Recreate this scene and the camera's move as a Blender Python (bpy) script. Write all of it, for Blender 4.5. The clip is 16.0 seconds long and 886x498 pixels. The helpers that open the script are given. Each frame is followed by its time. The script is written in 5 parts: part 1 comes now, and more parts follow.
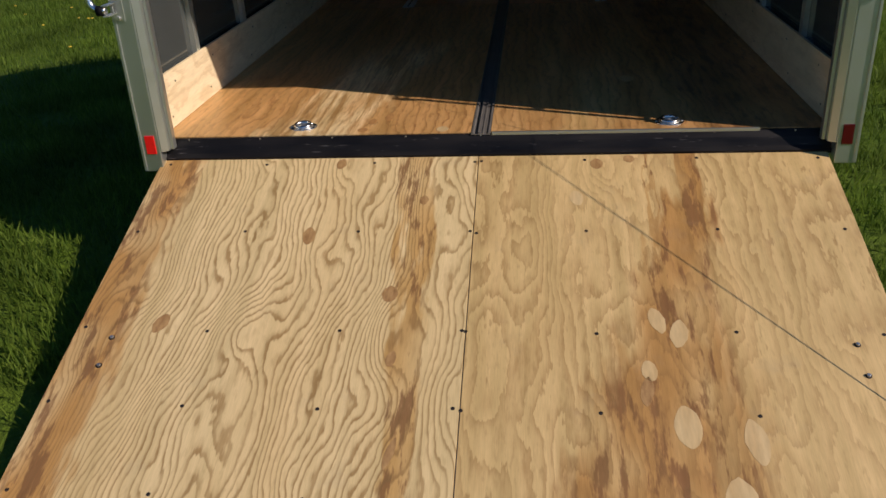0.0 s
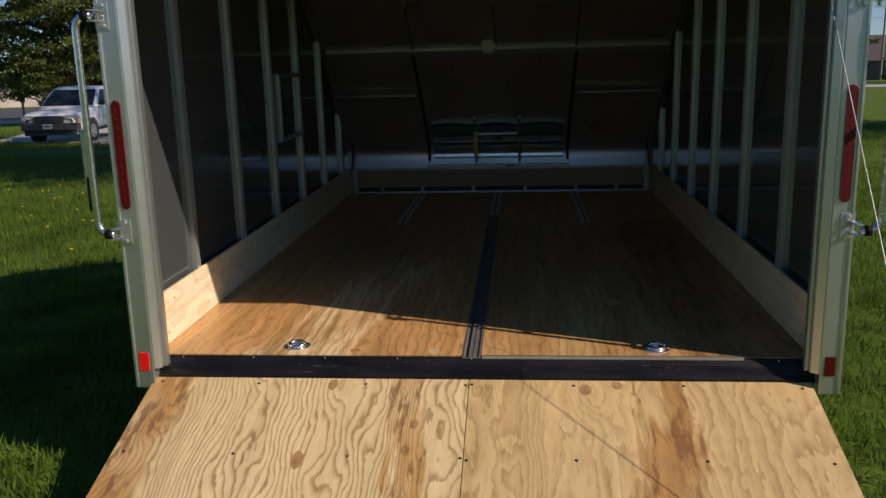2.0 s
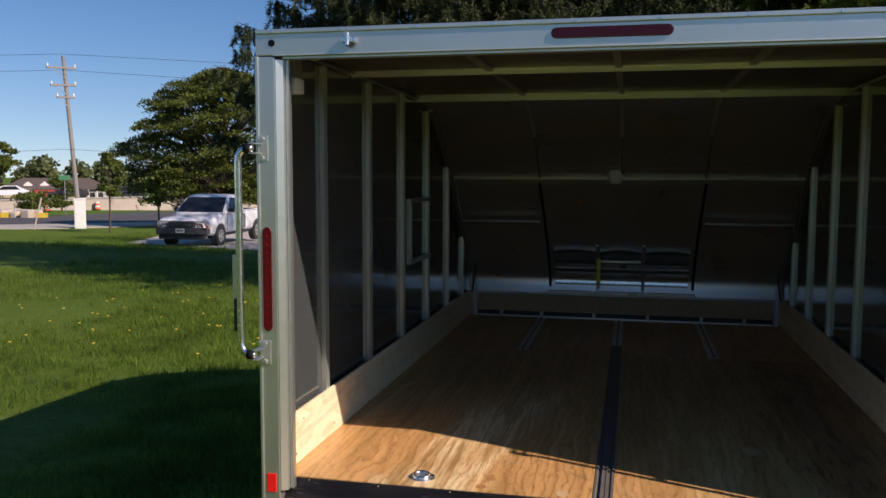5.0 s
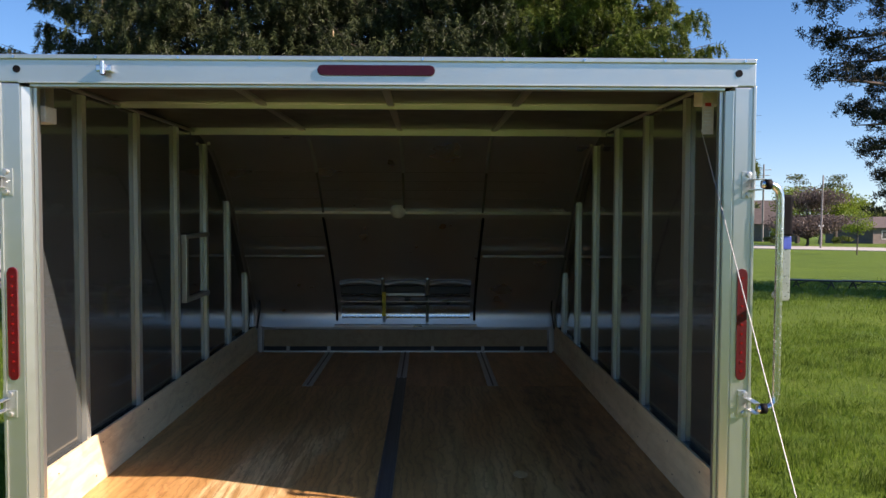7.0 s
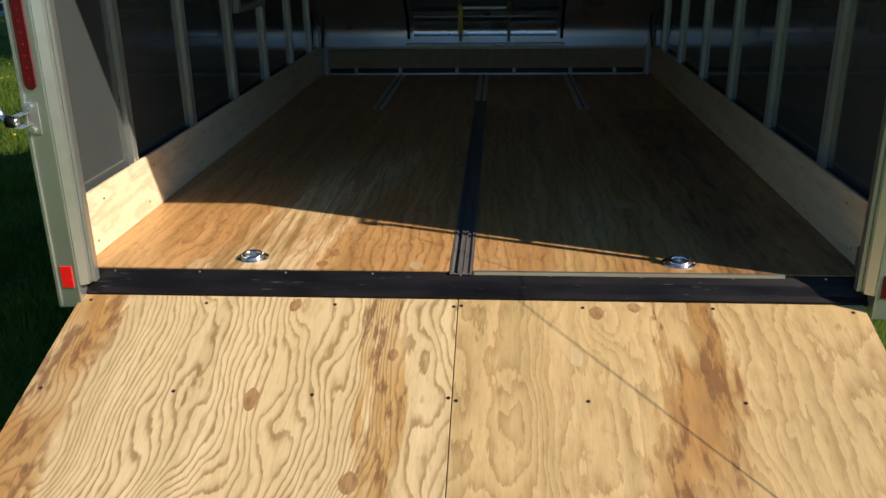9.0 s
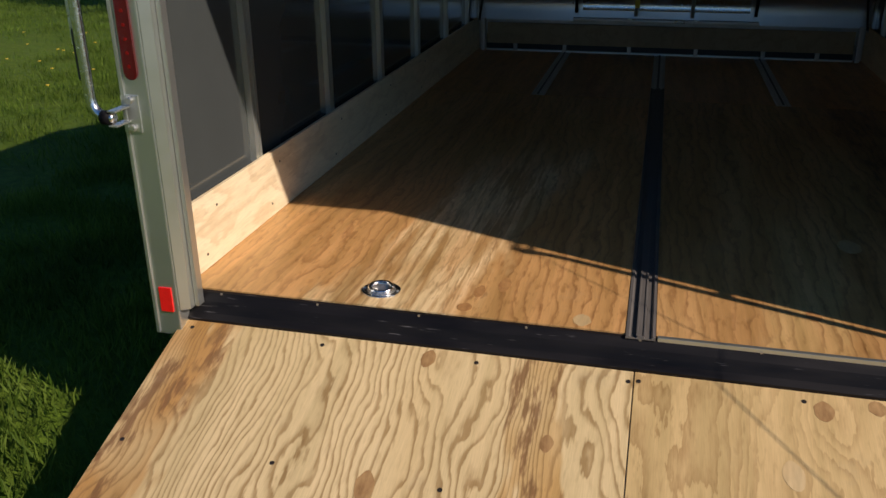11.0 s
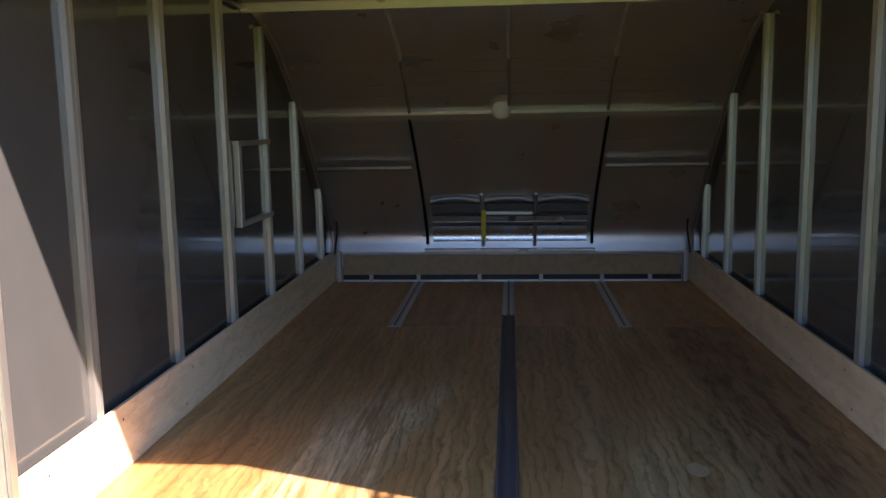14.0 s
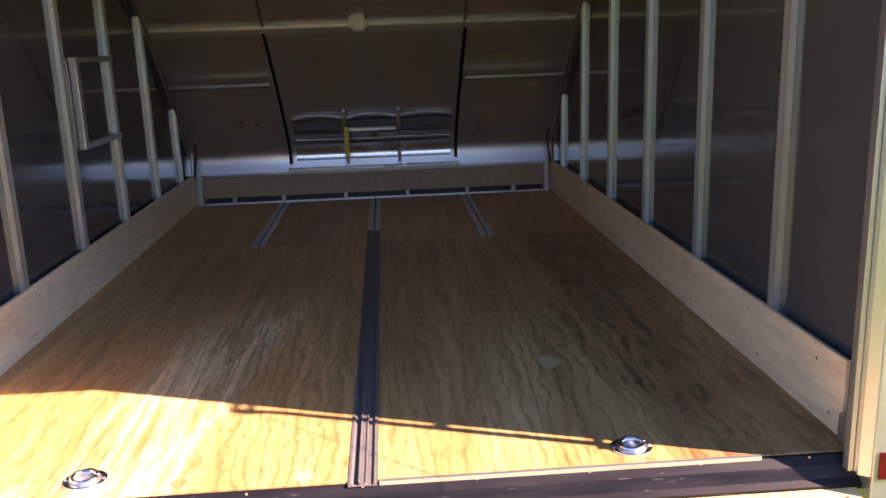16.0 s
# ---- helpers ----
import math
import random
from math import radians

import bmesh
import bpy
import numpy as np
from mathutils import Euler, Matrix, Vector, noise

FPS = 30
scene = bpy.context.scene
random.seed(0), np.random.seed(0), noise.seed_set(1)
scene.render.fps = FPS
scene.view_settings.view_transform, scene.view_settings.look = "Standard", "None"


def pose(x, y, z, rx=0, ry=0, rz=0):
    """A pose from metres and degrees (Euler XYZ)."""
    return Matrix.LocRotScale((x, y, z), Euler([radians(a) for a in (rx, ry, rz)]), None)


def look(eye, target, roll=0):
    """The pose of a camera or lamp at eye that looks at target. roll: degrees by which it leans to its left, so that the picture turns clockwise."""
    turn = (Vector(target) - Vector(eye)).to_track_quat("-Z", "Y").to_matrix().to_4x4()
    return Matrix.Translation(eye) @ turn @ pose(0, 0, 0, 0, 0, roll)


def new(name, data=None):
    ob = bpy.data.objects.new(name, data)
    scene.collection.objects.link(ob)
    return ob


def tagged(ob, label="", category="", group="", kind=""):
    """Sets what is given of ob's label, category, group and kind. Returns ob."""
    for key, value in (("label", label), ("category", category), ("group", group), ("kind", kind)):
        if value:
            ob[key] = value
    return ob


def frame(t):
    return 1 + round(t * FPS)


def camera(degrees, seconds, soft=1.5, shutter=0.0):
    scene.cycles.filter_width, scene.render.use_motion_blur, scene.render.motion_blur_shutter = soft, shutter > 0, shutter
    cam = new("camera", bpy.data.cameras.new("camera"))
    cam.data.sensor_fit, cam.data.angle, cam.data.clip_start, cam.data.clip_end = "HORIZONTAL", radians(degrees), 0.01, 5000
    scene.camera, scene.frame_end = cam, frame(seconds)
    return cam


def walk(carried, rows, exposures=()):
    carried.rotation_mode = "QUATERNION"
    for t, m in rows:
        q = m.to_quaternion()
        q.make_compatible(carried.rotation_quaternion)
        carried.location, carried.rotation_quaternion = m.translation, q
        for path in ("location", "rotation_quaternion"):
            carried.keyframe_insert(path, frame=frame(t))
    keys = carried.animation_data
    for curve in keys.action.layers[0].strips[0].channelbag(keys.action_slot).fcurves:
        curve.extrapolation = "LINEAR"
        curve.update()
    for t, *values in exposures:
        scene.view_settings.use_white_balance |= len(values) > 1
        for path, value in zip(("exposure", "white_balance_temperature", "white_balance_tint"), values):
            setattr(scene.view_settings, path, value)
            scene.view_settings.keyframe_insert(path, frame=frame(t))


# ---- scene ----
cam = camera(55.2, 16.0)
PATH = [
    (0, (0.192, -2.951, 0.971), (-0.022, -1.164, 0.097), -3.1),
    (0.5, (0.194, -2.954, 1.014), (0.0, -1.124, 0.23), -2.5),
    (1, (0.198, -2.96, 1.04), (0.01, -1.084, 0.373), -2.3),
    (1.5, (0.194, -2.967, 1.06), (0.013, -1.047, 0.532), -1.9),
    (2, (0.186, -2.969, 1.08), (0.002, -1.027, 0.639), -1.5),
    (2.5, (0.181, -2.957, 1.093), (-0.005, -0.998, 0.731), -1.1),
    (3, (0.18, -2.966, 1.096), (-0.018, -1.006, 0.75), -0.7),
    (3.5, (0.14, -2.955, 1.098), (-0.191, -1.016, 0.736), -0.5),
    (3.7, (0.12, -2.973, 1.107), (-0.288, -1.05, 0.737), -0.5),
    (5.8, (0.079, -2.966, 1.171), (-0.356, -1.015, 1.098), 0.5),
    (6, (0.086, -2.963, 1.174), (-0.314, -1.005, 1.1), 0.6),
    (6.5, (0.132, -2.965, 1.163), (-0.074, -0.977, 1.091), 0.5),
    (7, (0.176, -2.961, 1.162), (0.213, -0.964, 1.068), 0.2),
    (7.5, (0.192, -2.951, 1.156), (0.278, -0.958, 1.016), -0.1),
    (7.7, (0.147, -2.936, 1.149), (0.25, -0.951, 0.931), -0.4),
    (8, (0.147, -2.903, 1.101), (0.22, -0.932, 0.77), -1.2),
    (8.4, (0.13, -2.775, 1.036), (0.188, -0.841, 0.531), -1.6),
    (8.5, (0.127, -2.73, 1.029), (0.168, -0.807, 0.478), -1.1),
    (8.7, (0.123, -2.613, 0.996), (0.096, -0.713, 0.373), -0.6),
    (10.8, (-0.014, -1.858, 0.964), (-0.443, -0.094, 0.125), -1.2),
    (11, (-0.022, -1.856, 0.981), (-0.471, -0.067, 0.207), -0.4),
    (11.5, (-0.027, -1.858, 1.016), (-0.493, -0.011, 0.407), 0.6),
    (12, (-0.027, -1.874, 1.04), (-0.509, 0.001, 0.54), 0.5),
    (12.5, (-0.014, -1.907, 1.073), (-0.49, -0.005, 0.674), -0.1),
    (13, (-0.016, -1.85, 1.07), (-0.421, 0.08, 0.736), -0.4),
    (13.5, (0.004, -1.841, 1.076), (-0.271, 0.117, 0.775), -0.8),
    (14, (0.016, -1.838, 1.066), (-0.144, 0.135, 0.776), -1.0),
    (14.5, (0.032, -1.838, 1.065), (-0.051, 0.137, 0.763), -1.4),
    (15, (0.043, -1.837, 1.06), (0.047, 0.134, 0.722), -1.6),
    (15.5, (0.059, -1.837, 1.041), (0.129, 0.121, 0.639), -1.8),
    (16, (0.1, -1.856, 1.017), (0.218, 0.084, 0.544), -2.0),
]
STOPS = [(0, -0.30, 6950, 20), (2.0, -0.21, 6950, 23), (3.5, 0.02, 6950, 25), (6.0, 0.42, 7000, 28), (7.0, 0.92, 7100, 28), (7.5, 0.92, 7150, 25), (8.0, 0.60, 7000, 19), (8.5, 0.34, 6900, 16), (11.0, -0.24, 6950, 21), (11.5, -0.24, 6950, 22), (12.5, 0.05, 7000, 27), (13.5, 1.12, 7150, 33), (14.5, 2.34, 7650, 49), (15.5, 2.40, 7700, 51), (16.0, 2.24, 7700, 51)]
walk(cam, [(t, look(eye, target, roll)) for t, eye, target, roll in PATH], STOPS)

# ---- world, sun, exposure ----
TO_SUN = Vector((1.0, -0.37, 0.76)).normalized()
ELEV, AZIM = math.asin(TO_SUN.z), math.atan2(TO_SUN.x, TO_SUN.y)
world = bpy.data.worlds.new("world")
scene.world = world
world.use_nodes = True
wn, wl = world.node_tree.nodes, world.node_tree.links
sky = wn.new("ShaderNodeTexSky")
sky.sky_type, sky.sun_disc = "NISHITA", False
sky.sun_elevation, sky.sun_rotation = ELEV, AZIM
sky.air_density, sky.dust_density, sky.ozone_density = 1.0, 0.14, 2.8
wmap, wco = wn.new("ShaderNodeMapping"), wn.new("ShaderNodeTexCoord")
wmap.inputs["Rotation"].default_value = (radians(1.3), 0, 0)
wl.new(wco.outputs["Generated"], wmap.inputs["Vector"])
wup = wn.new("ShaderNodeVectorMath")
wup.operation = "ADD"
wup.inputs[1].default_value = (0, 0, 0.045)
wl.new(wmap.outputs["Vector"], wup.inputs[0])
wl.new(wup.outputs[0], sky.inputs["Vector"])
whs = wn.new("ShaderNodeHueSaturation")
whs.inputs["Saturation"].default_value = 1.30
wl.new(sky.outputs["Color"], whs.inputs["Color"])
wl.new(whs.outputs["Color"], wn["Background"].inputs["Color"])
wn["Background"].inputs["Strength"].default_value = 0.095
sun = new("sun", bpy.data.lights.new("sun", "SUN"))
sun.data.energy, sun.data.angle, sun.data.color = 5.0, radians(0.55), (1.0, 0.93, 0.82)
sun.matrix_world = look(TO_SUN * 40, (0, 0, 0))


# ---- materials ----
class Net:
    """Short hand for building a node tree."""

    def __init__(self, name):
        self.mat = bpy.data.materials.new(name)
        self.mat.use_nodes = True
        self.tree = self.mat.node_tree
        self.bsdf = self.tree.nodes["Principled BSDF"]

    def node(self, kind, values=None, operation="", data_type="", blend_type=""):
        n = self.tree.nodes.new(kind)
        if operation:
            n.operation = operation
        if data_type:
            n.data_type = data_type
        if blend_type:
            n.blend_type = blend_type
        for key, value in (values or {}).items():
            self.put(n.inputs[key], value)
        return n

    def put(self, socket, value):
        if isinstance(value, bpy.types.NodeSocket):
            self.tree.links.new(value, socket)
        else:
            socket.default_value = value

    def coords(self, scale=(1, 1, 1), shift=None):
        v = self.node("ShaderNodeTexCoord").outputs["Object"]
        if shift is not None:
            v = self.node("ShaderNodeVectorMath", {0: v, 1: shift}, operation="ADD").outputs[0]
        return self.node("ShaderNodeVectorMath", {0: v, 1: scale}, operation="MULTIPLY").outputs[0]

    def noise(self, vec, scale, detail=3.0, rough=0.55, distort=0.0):
        return self.node("ShaderNodeTexNoise", {"Vector": vec, "Scale": scale, "Detail": detail, "Roughness": rough, "Distortion": distort}).outputs["Fac"]

    def math(self, op, a, b=0.0, c=0.0):
        return self.node("ShaderNodeMath", {0: a, 1: b, 2: c}, operation=op).outputs[0]

    def ramp(self, fac, stops):
        n = self.node("ShaderNodeValToRGB", {"Fac": fac})
        e = n.color_ramp.elements
        e[0].position, e[0].color = stops[0][0], (*stops[0][1], 1)
        e[1].position, e[1].color = stops[-1][0], (*stops[-1][1], 1)
        for p, c in stops[1:-1]:
            e.new(p).color = (*c, 1)
        return n.outputs["Color"]

    def mix(self, fac, a, b, blend="MIX"):
        n = self.node("ShaderNodeMix", data_type="RGBA", blend_type=blend)
        self.put(n.inputs[0], fac)
        self.put(n.inputs[6], a if isinstance(a, bpy.types.NodeSocket) else (*a, 1))
        self.put(n.inputs[7], b if isinstance(b, bpy.types.NodeSocket) else (*b, 1))
        return n.outputs[2]

    def range(self, v, a, b, lo, hi):
        return self.node("ShaderNodeMapRange", {0: v, 1: a, 2: b, 3: lo, 4: hi}).outputs[0]

    def bump(self, height, strength, distance=0.002):
        n = self.node("ShaderNodeBump", {"Height": height, "Strength": strength, "Distance": distance})
        self.put(self.bsdf.inputs["Normal"], n.outputs["Normal"])

    def set(self, **values):
        for key, value in values.items():
            self.put(self.bsdf.inputs[key.replace("_", " ")], (*value, 1) if isinstance(value, tuple) and len(value) == 3 else value)
        return self.mat


def plain(name, c1, c2, scale=8.0, stretch=(1, 1, 1), rough=(0.5, 0.65), metal=0.0, bump=0.15, fine=90.0, vary="", coat=0.0, spec=0.5, grain=0.35):
    """A surface of two tones at a coarse scale with fine grain over it."""
    n = Net(name)
    v = n.coords(stretch)
    big, small = n.noise(v, scale, 4), n.noise(v, fine, 2)
    fac = n.range(big, 0.3, 0.7, 0, 1)
    col = n.mix(fac, c1, c2)
    col = n.mix(grain, col, n.mix(n.range(small, 0.3, 0.7, 0, 1), (0.72, 0.72, 0.72), (1.25, 1.25, 1.25)), "MULTIPLY")
    if vary:
        src = n.node("ShaderNodeNewGeometry").outputs["Random Per Island"] if vary == "island" else n.node("ShaderNodeObjectInfo").outputs["Random"]
        w = n.range(src, 0, 1, 0.7, 1.3)
        col = n.mix(1.0, col, n.node("ShaderNodeCombineColor", {0: w, 1: w, 2: w}).outputs[0], "MULTIPLY")
    n.bump(n.math("MULTIPLY_ADD", small, 0.5, big), bump)
    return n.set(Base_Color=col, Roughness=n.range(small, 0.3, 0.7, *rough), Metallic=metal, Coat_Weight=coat, Specular_IOR_Level=spec)


def plywood(name, light, dark, deep, lines=9.0, swirl=13.0, contrast=1.0, rough=(0.45, 0.6), seed=0.0, coat=0.0, stain=0.5, stretch=0.30, bands=(), fleck=0.0, saw_at=0.40, swirls=(), flame=False):
    """Rotary-cut softwood veneer: jagged growth lines wandering along y, with bands of browner heartwood and of paler
    and darker tone.

    bands: (middle x, its lean along y, half width, its growth along y, far end in y, colour)."""
    n = Net(name)
    rnd = n.node("ShaderNodeObjectInfo").outputs["Random"]
    shift = n.node("ShaderNodeCombineXYZ", {0: n.math("MULTIPLY_ADD", rnd, 37.0, seed), 1: n.math("MULTIPLY_ADD", rnd, 91.0, seed * 1.7), 2: seed}).outputs[0]
    v = n.coords((1.0, stretch, 1.0), shift)
    sep = n.node("ShaderNodeSeparateXYZ", {0: n.node("ShaderNodeTexCoord").outputs["Object"]})
    x, y = sep.outputs[0], sep.outputs[1]
    field = n.noise(v, 2.6, 1.6, 0.45)
    mid = n.noise(n.coords((1.0, 0.45, 1.0), shift), 6.5, 1.5, 0.5)
    wob = n.noise(n.coords((1.0, 0.30, 1.0), shift), 21.0, 2.5, 0.55)
    jag = n.noise(n.coords((1.0, 0.16, 1.0), shift), 110.0, 2.0, 0.6)
    phase = n.math("MULTIPLY_ADD", field, swirl, n.math("MULTIPLY", x, lines))
    phase = n.math("MULTIPLY_ADD", mid, swirl * 0.32, phase)
    phase = n.math("MULTIPLY_ADD", wob, 1.7, phase)
    phase = n.math("MULTIPLY_ADD", jag, 0.75 if flame else 0.38, phase)
    for cx, cy, sx, sy, amp in swirls:
        dx, dy = n.math("MULTIPLY_ADD", x, 1 / sx, -cx / sx), n.math("MULTIPLY_ADD", y, 1 / sy, -cy / sy)
        d2 = n.math("MULTIPLY_ADD", dx, dx, n.math("MULTIPLY", dy, dy))
        phase = n.math("MULTIPLY_ADD", n.math("POWER", 2.718, n.math("MULTIPLY", d2, -1.0)), amp, phase)
    saw = n.math("FRACT", phase)
    tones = [(0.0, (0, 0, 0)), (0.12, (0.03, 0.03, 0.03)), (0.55, (0.42, 0.42, 0.42)), (0.90, (1, 1, 1)), (0.94, (0.25, 0.25, 0.25)), (1.0, (0, 0, 0))] if flame else [(0.0, (0, 0, 0)), (saw_at, (0.02, 0.02, 0.02)), (saw_at + 0.20, (0.35, 0.35, 0.35)), (saw_at + 0.32, (0.9, 0.9, 0.9)), (0.90, (1, 1, 1)), (0.96, (0.3, 0.3, 0.3)), (1.0, (0, 0, 0))]
    line = n.ramp(saw, tones)
    zone = n.noise(n.coords((1.0, 0.16, 1.0), shift), 3.3, 2.0)
    amount = n.math("MULTIPLY", n.range(n.noise(v, 1.7, 1.0), 0.3, 0.62, 0.5, 1.0), contrast)
    amount = n.math("MULTIPLY", amount, n.range(n.noise(n.coords((1.0, 0.10, 1.0), shift), 46.0, 3.0, 0.6), 0.36, 0.58, 0.62, 1.0))
    base = n.mix(n.range(zone, 0.52, 0.68, 0.0, stain), light, deep)
    edge = n.noise(n.coords((1.0, 0.10, 1.0), shift), 16.0, 3.0)
    pith = n.range(n.noise(n.coords((1.0, 0.20, 1.0), shift), 26.0, 4.0, 0.65), 0.53, 0.61, 0.0, 0.8)
    ragged = n.math("MULTIPLY_ADD", wob, 0.13, n.math("MULTIPLY", edge, 0.24))
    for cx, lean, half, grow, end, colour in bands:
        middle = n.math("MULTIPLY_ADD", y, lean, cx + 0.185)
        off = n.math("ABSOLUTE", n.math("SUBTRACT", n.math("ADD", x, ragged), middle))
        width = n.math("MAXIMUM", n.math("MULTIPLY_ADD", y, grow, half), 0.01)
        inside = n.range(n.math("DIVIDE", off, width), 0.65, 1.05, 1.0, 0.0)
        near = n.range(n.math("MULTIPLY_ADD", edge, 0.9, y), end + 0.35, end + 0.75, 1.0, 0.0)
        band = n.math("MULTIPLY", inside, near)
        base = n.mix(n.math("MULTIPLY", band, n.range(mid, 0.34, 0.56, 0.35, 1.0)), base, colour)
        if colour[0] > 0.8:
            streak = n.range(n.noise(n.coords((1.0, 0.055, 1.0), shift), 48.0, 3.0, 0.6, 0.4), 0.46, 0.60, 0.0, 0.8)
            base = n.mix(n.math("MULTIPLY", band, streak), base, (0.44, 0.235, 0.078))
        if colour[0] < 0.58:
            base = n.mix(n.math("MULTIPLY", band, pith), base, (0.20, 0.090, 0.036))
    col = n.mix(n.math("MULTIPLY", n.node("ShaderNodeRGBToBW", {0: line}).outputs[0], amount), base, n.mix(0.5, dark, n.mix(1.0, base, (0.55, 0.45, 0.34), "MULTIPLY")))
    fibre = n.noise(n.coords((1.0, 0.045, 1.0), shift), 420.0, 2.0)
    col = n.mix(0.4, col, n.mix(n.range(fibre, 0.3, 0.7, 0, 1), (0.8, 0.79, 0.77), (1.15, 1.15, 1.14)), "MULTIPLY")
    tone = n.range(rnd, 0.0, 1.0, 0.86, 1.08)
    col = n.mix(1.0, col, n.node("ShaderNodeCombineColor", {0: tone, 1: tone, 2: tone}).outputs[0], "MULTIPLY")
    if fleck:
        drift = n.range(n.noise(n.coords((1.0, 0.06, 1.0), shift), 17.0, 4.0, 0.65), 0.36, 0.64, 0.72, 1.22)
        col = n.mix(min(1.0, fleck * 2), col, n.mix(1.0, col, n.node("ShaderNodeCombineColor", {0: drift, 1: drift, 2: n.math("POWER", drift, 1.3)}).outputs[0], "MULTIPLY"))
        spots = n.noise(n.coords((1.0, 0.22, 1.0), shift), 70.0, 2.0, 0.6)
        col = n.mix(n.range(spots, 0.56, 0.70, 0.0, fleck), col, n.mix(1.0, col, (0.42, 0.32, 0.24), "MULTIPLY"))
    scuff = n.noise(n.coords((1, 1, 1), shift), 5.5, 6.0, 0.7)
    col = n.mix(n.range(scuff, 0.58, 0.8, 0.0, 0.28), col, (0.30, 0.24, 0.17))
    n.bump(n.math("MULTIPLY_ADD", fibre, 0.6, saw), 0.12, 0.001)
    return n.set(Base_Color=col, Roughness=n.range(fibre, 0.3, 0.7, *rough), Coat_Weight=coat, Coat_Roughness=0.28, Specular_IOR_Level=0.4)


PLY_RAMP_A = plywood("plywood_bold_grain", (0.72, 0.552, 0.290), (0.31, 0.195, 0.080), (0.62, 0.44, 0.20), 43.0, 21.0, 1.0, seed=3.1, stain=0.5, saw_at=0.44, fleck=0.2,
                     swirls=((-0.556, -0.435, 0.06, 0.15, 1.6), (-0.507, -0.05, 0.07, 0.14, 2.2), (-0.941, -0.825, 0.07, 0.16, 2.0), (-0.184, -0.20, 0.075, 0.30, 5.5), (-0.385, -0.83, 0.06, 0.14, 3.2), (-0.66, -0.87, 0.10, 0.13, 3.4), (-0.235, -0.85, 0.06, 0.16, 4.0), (-1.12, -0.12, 0.07, 0.24, 4.5), (-1.13, -0.84, 0.06, 0.18, 3.2), (-0.72, -1.25, 0.13, 0.32, 3.6)),
                     bands=((-1.13, 0.0, 0.085, -0.03, 9.0, (0.49, 0.265, 0.085)), (-0.21, -0.045, 0.055, 0.0, 9.0, (0.54, 0.33, 0.12))))
PLY_RAMP_B = plywood("plywood_soft_grain", (0.61, 0.435, 0.198), (0.33, 0.195, 0.078), (0.52, 0.335, 0.132), 14.0, 15.0, 0.72, seed=11.4, stain=0.7, flame=True, fleck=0.25,
                     swirls=((0.27, -0.46, 0.05, 0.30, 3.0), (0.42, -0.08, 0.06, 0.12, 2.0), (0.50, -0.95, 0.09, 0.22, 2.4), (0.60, -1.2, 0.10, 0.26, 2.6), (0.78, -1.22, 0.09, 0.26, 2.4), (0.36, -0.75, 0.09, 0.22, 2.2)),
                     bands=((0.56, -0.02, -0.07, -0.19, 9.0, (0.50, 0.305, 0.115)), (0.73, 0.18, 0.040, -0.15, 9.0, (0.45, 0.245, 0.080)),))
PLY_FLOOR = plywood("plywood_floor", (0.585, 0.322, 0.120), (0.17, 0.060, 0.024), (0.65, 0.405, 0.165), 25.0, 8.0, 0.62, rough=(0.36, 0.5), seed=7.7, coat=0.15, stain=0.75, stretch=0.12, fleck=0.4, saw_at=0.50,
                    # Two paler bands, then a darker one along the right-hand side.
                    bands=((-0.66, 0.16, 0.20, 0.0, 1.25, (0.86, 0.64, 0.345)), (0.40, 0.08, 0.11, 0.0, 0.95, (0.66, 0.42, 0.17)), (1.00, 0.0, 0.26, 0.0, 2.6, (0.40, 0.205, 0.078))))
PLY_FLOOR_PLAIN = plywood("plywood_floor_faint_grain", (0.57, 0.292, 0.115), (0.26, 0.11, 0.042), (0.60, 0.35, 0.155), 5.0, 7.0, 0.4, rough=(0.36, 0.5), seed=9.2, coat=0.15, stain=0.6, stretch=0.13, fleck=0.35)
PLY_KICK = plywood("plywood_kick", (0.84, 0.70, 0.47), (0.66, 0.48, 0.27), (0.78, 0.61, 0.38), 5.0, 9.0, 0.45, seed=21.0, stain=0.6, fleck=0.15)
# Kick plywood in a darker copy: the nose's shade is in its colour.
PLY_FRONT_DIM = plywood("plywood_front_board_shaded", (0.40, 0.29, 0.17), (0.32, 0.21, 0.11), (0.36, 0.25, 0.14), 2.5, 8.0, 0.45, seed=23.0)
PLY_KNOT = plain("knot", (0.26, 0.135, 0.05), (0.47, 0.285, 0.12), 60, (1, 0.35, 1))
PLY_PLUG = plain("wood_plug", (0.62, 0.46, 0.24), (0.52, 0.35, 0.16), 22, (1, 0.2, 1))
PLY_STAIN = plain("wood_stain", (0.37, 0.175, 0.065), (0.50, 0.27, 0.10), 45, (1, 0.5, 1), (0.38, 0.5))
SKIN = plain("dark_wall_sheet", (0.057, 0.066, 0.065), (0.067, 0.076, 0.075), 1.2, (1, 1, 1), (0.10, 0.15), 0.0, 0.03, 7, coat=0.45, spec=0.45, grain=0.12)
CEIL = plain("dark_ceiling_sheet", (0.044, 0.038, 0.035), (0.058, 0.050, 0.046), 1.2, (1, 1, 1), (0.32, 0.42), 0.0, 0.01, 7, grain=0.12, spec=0.45)
NOSE = plain("aluminium_nose", (0.56, 0.545, 0.53), (0.63, 0.61, 0.59), 3.2, (0.7, 0.7, 0.7), (0.27, 0.36), 0.85, 0.15, 7, grain=0.08)
POST = plain("aluminium_extrusion", (0.57, 0.605, 0.56), (0.65, 0.685, 0.64), 3, (1, 1, 0.1), (0.34, 0.44), 0.75, 0.003, 60, grain=0.06)
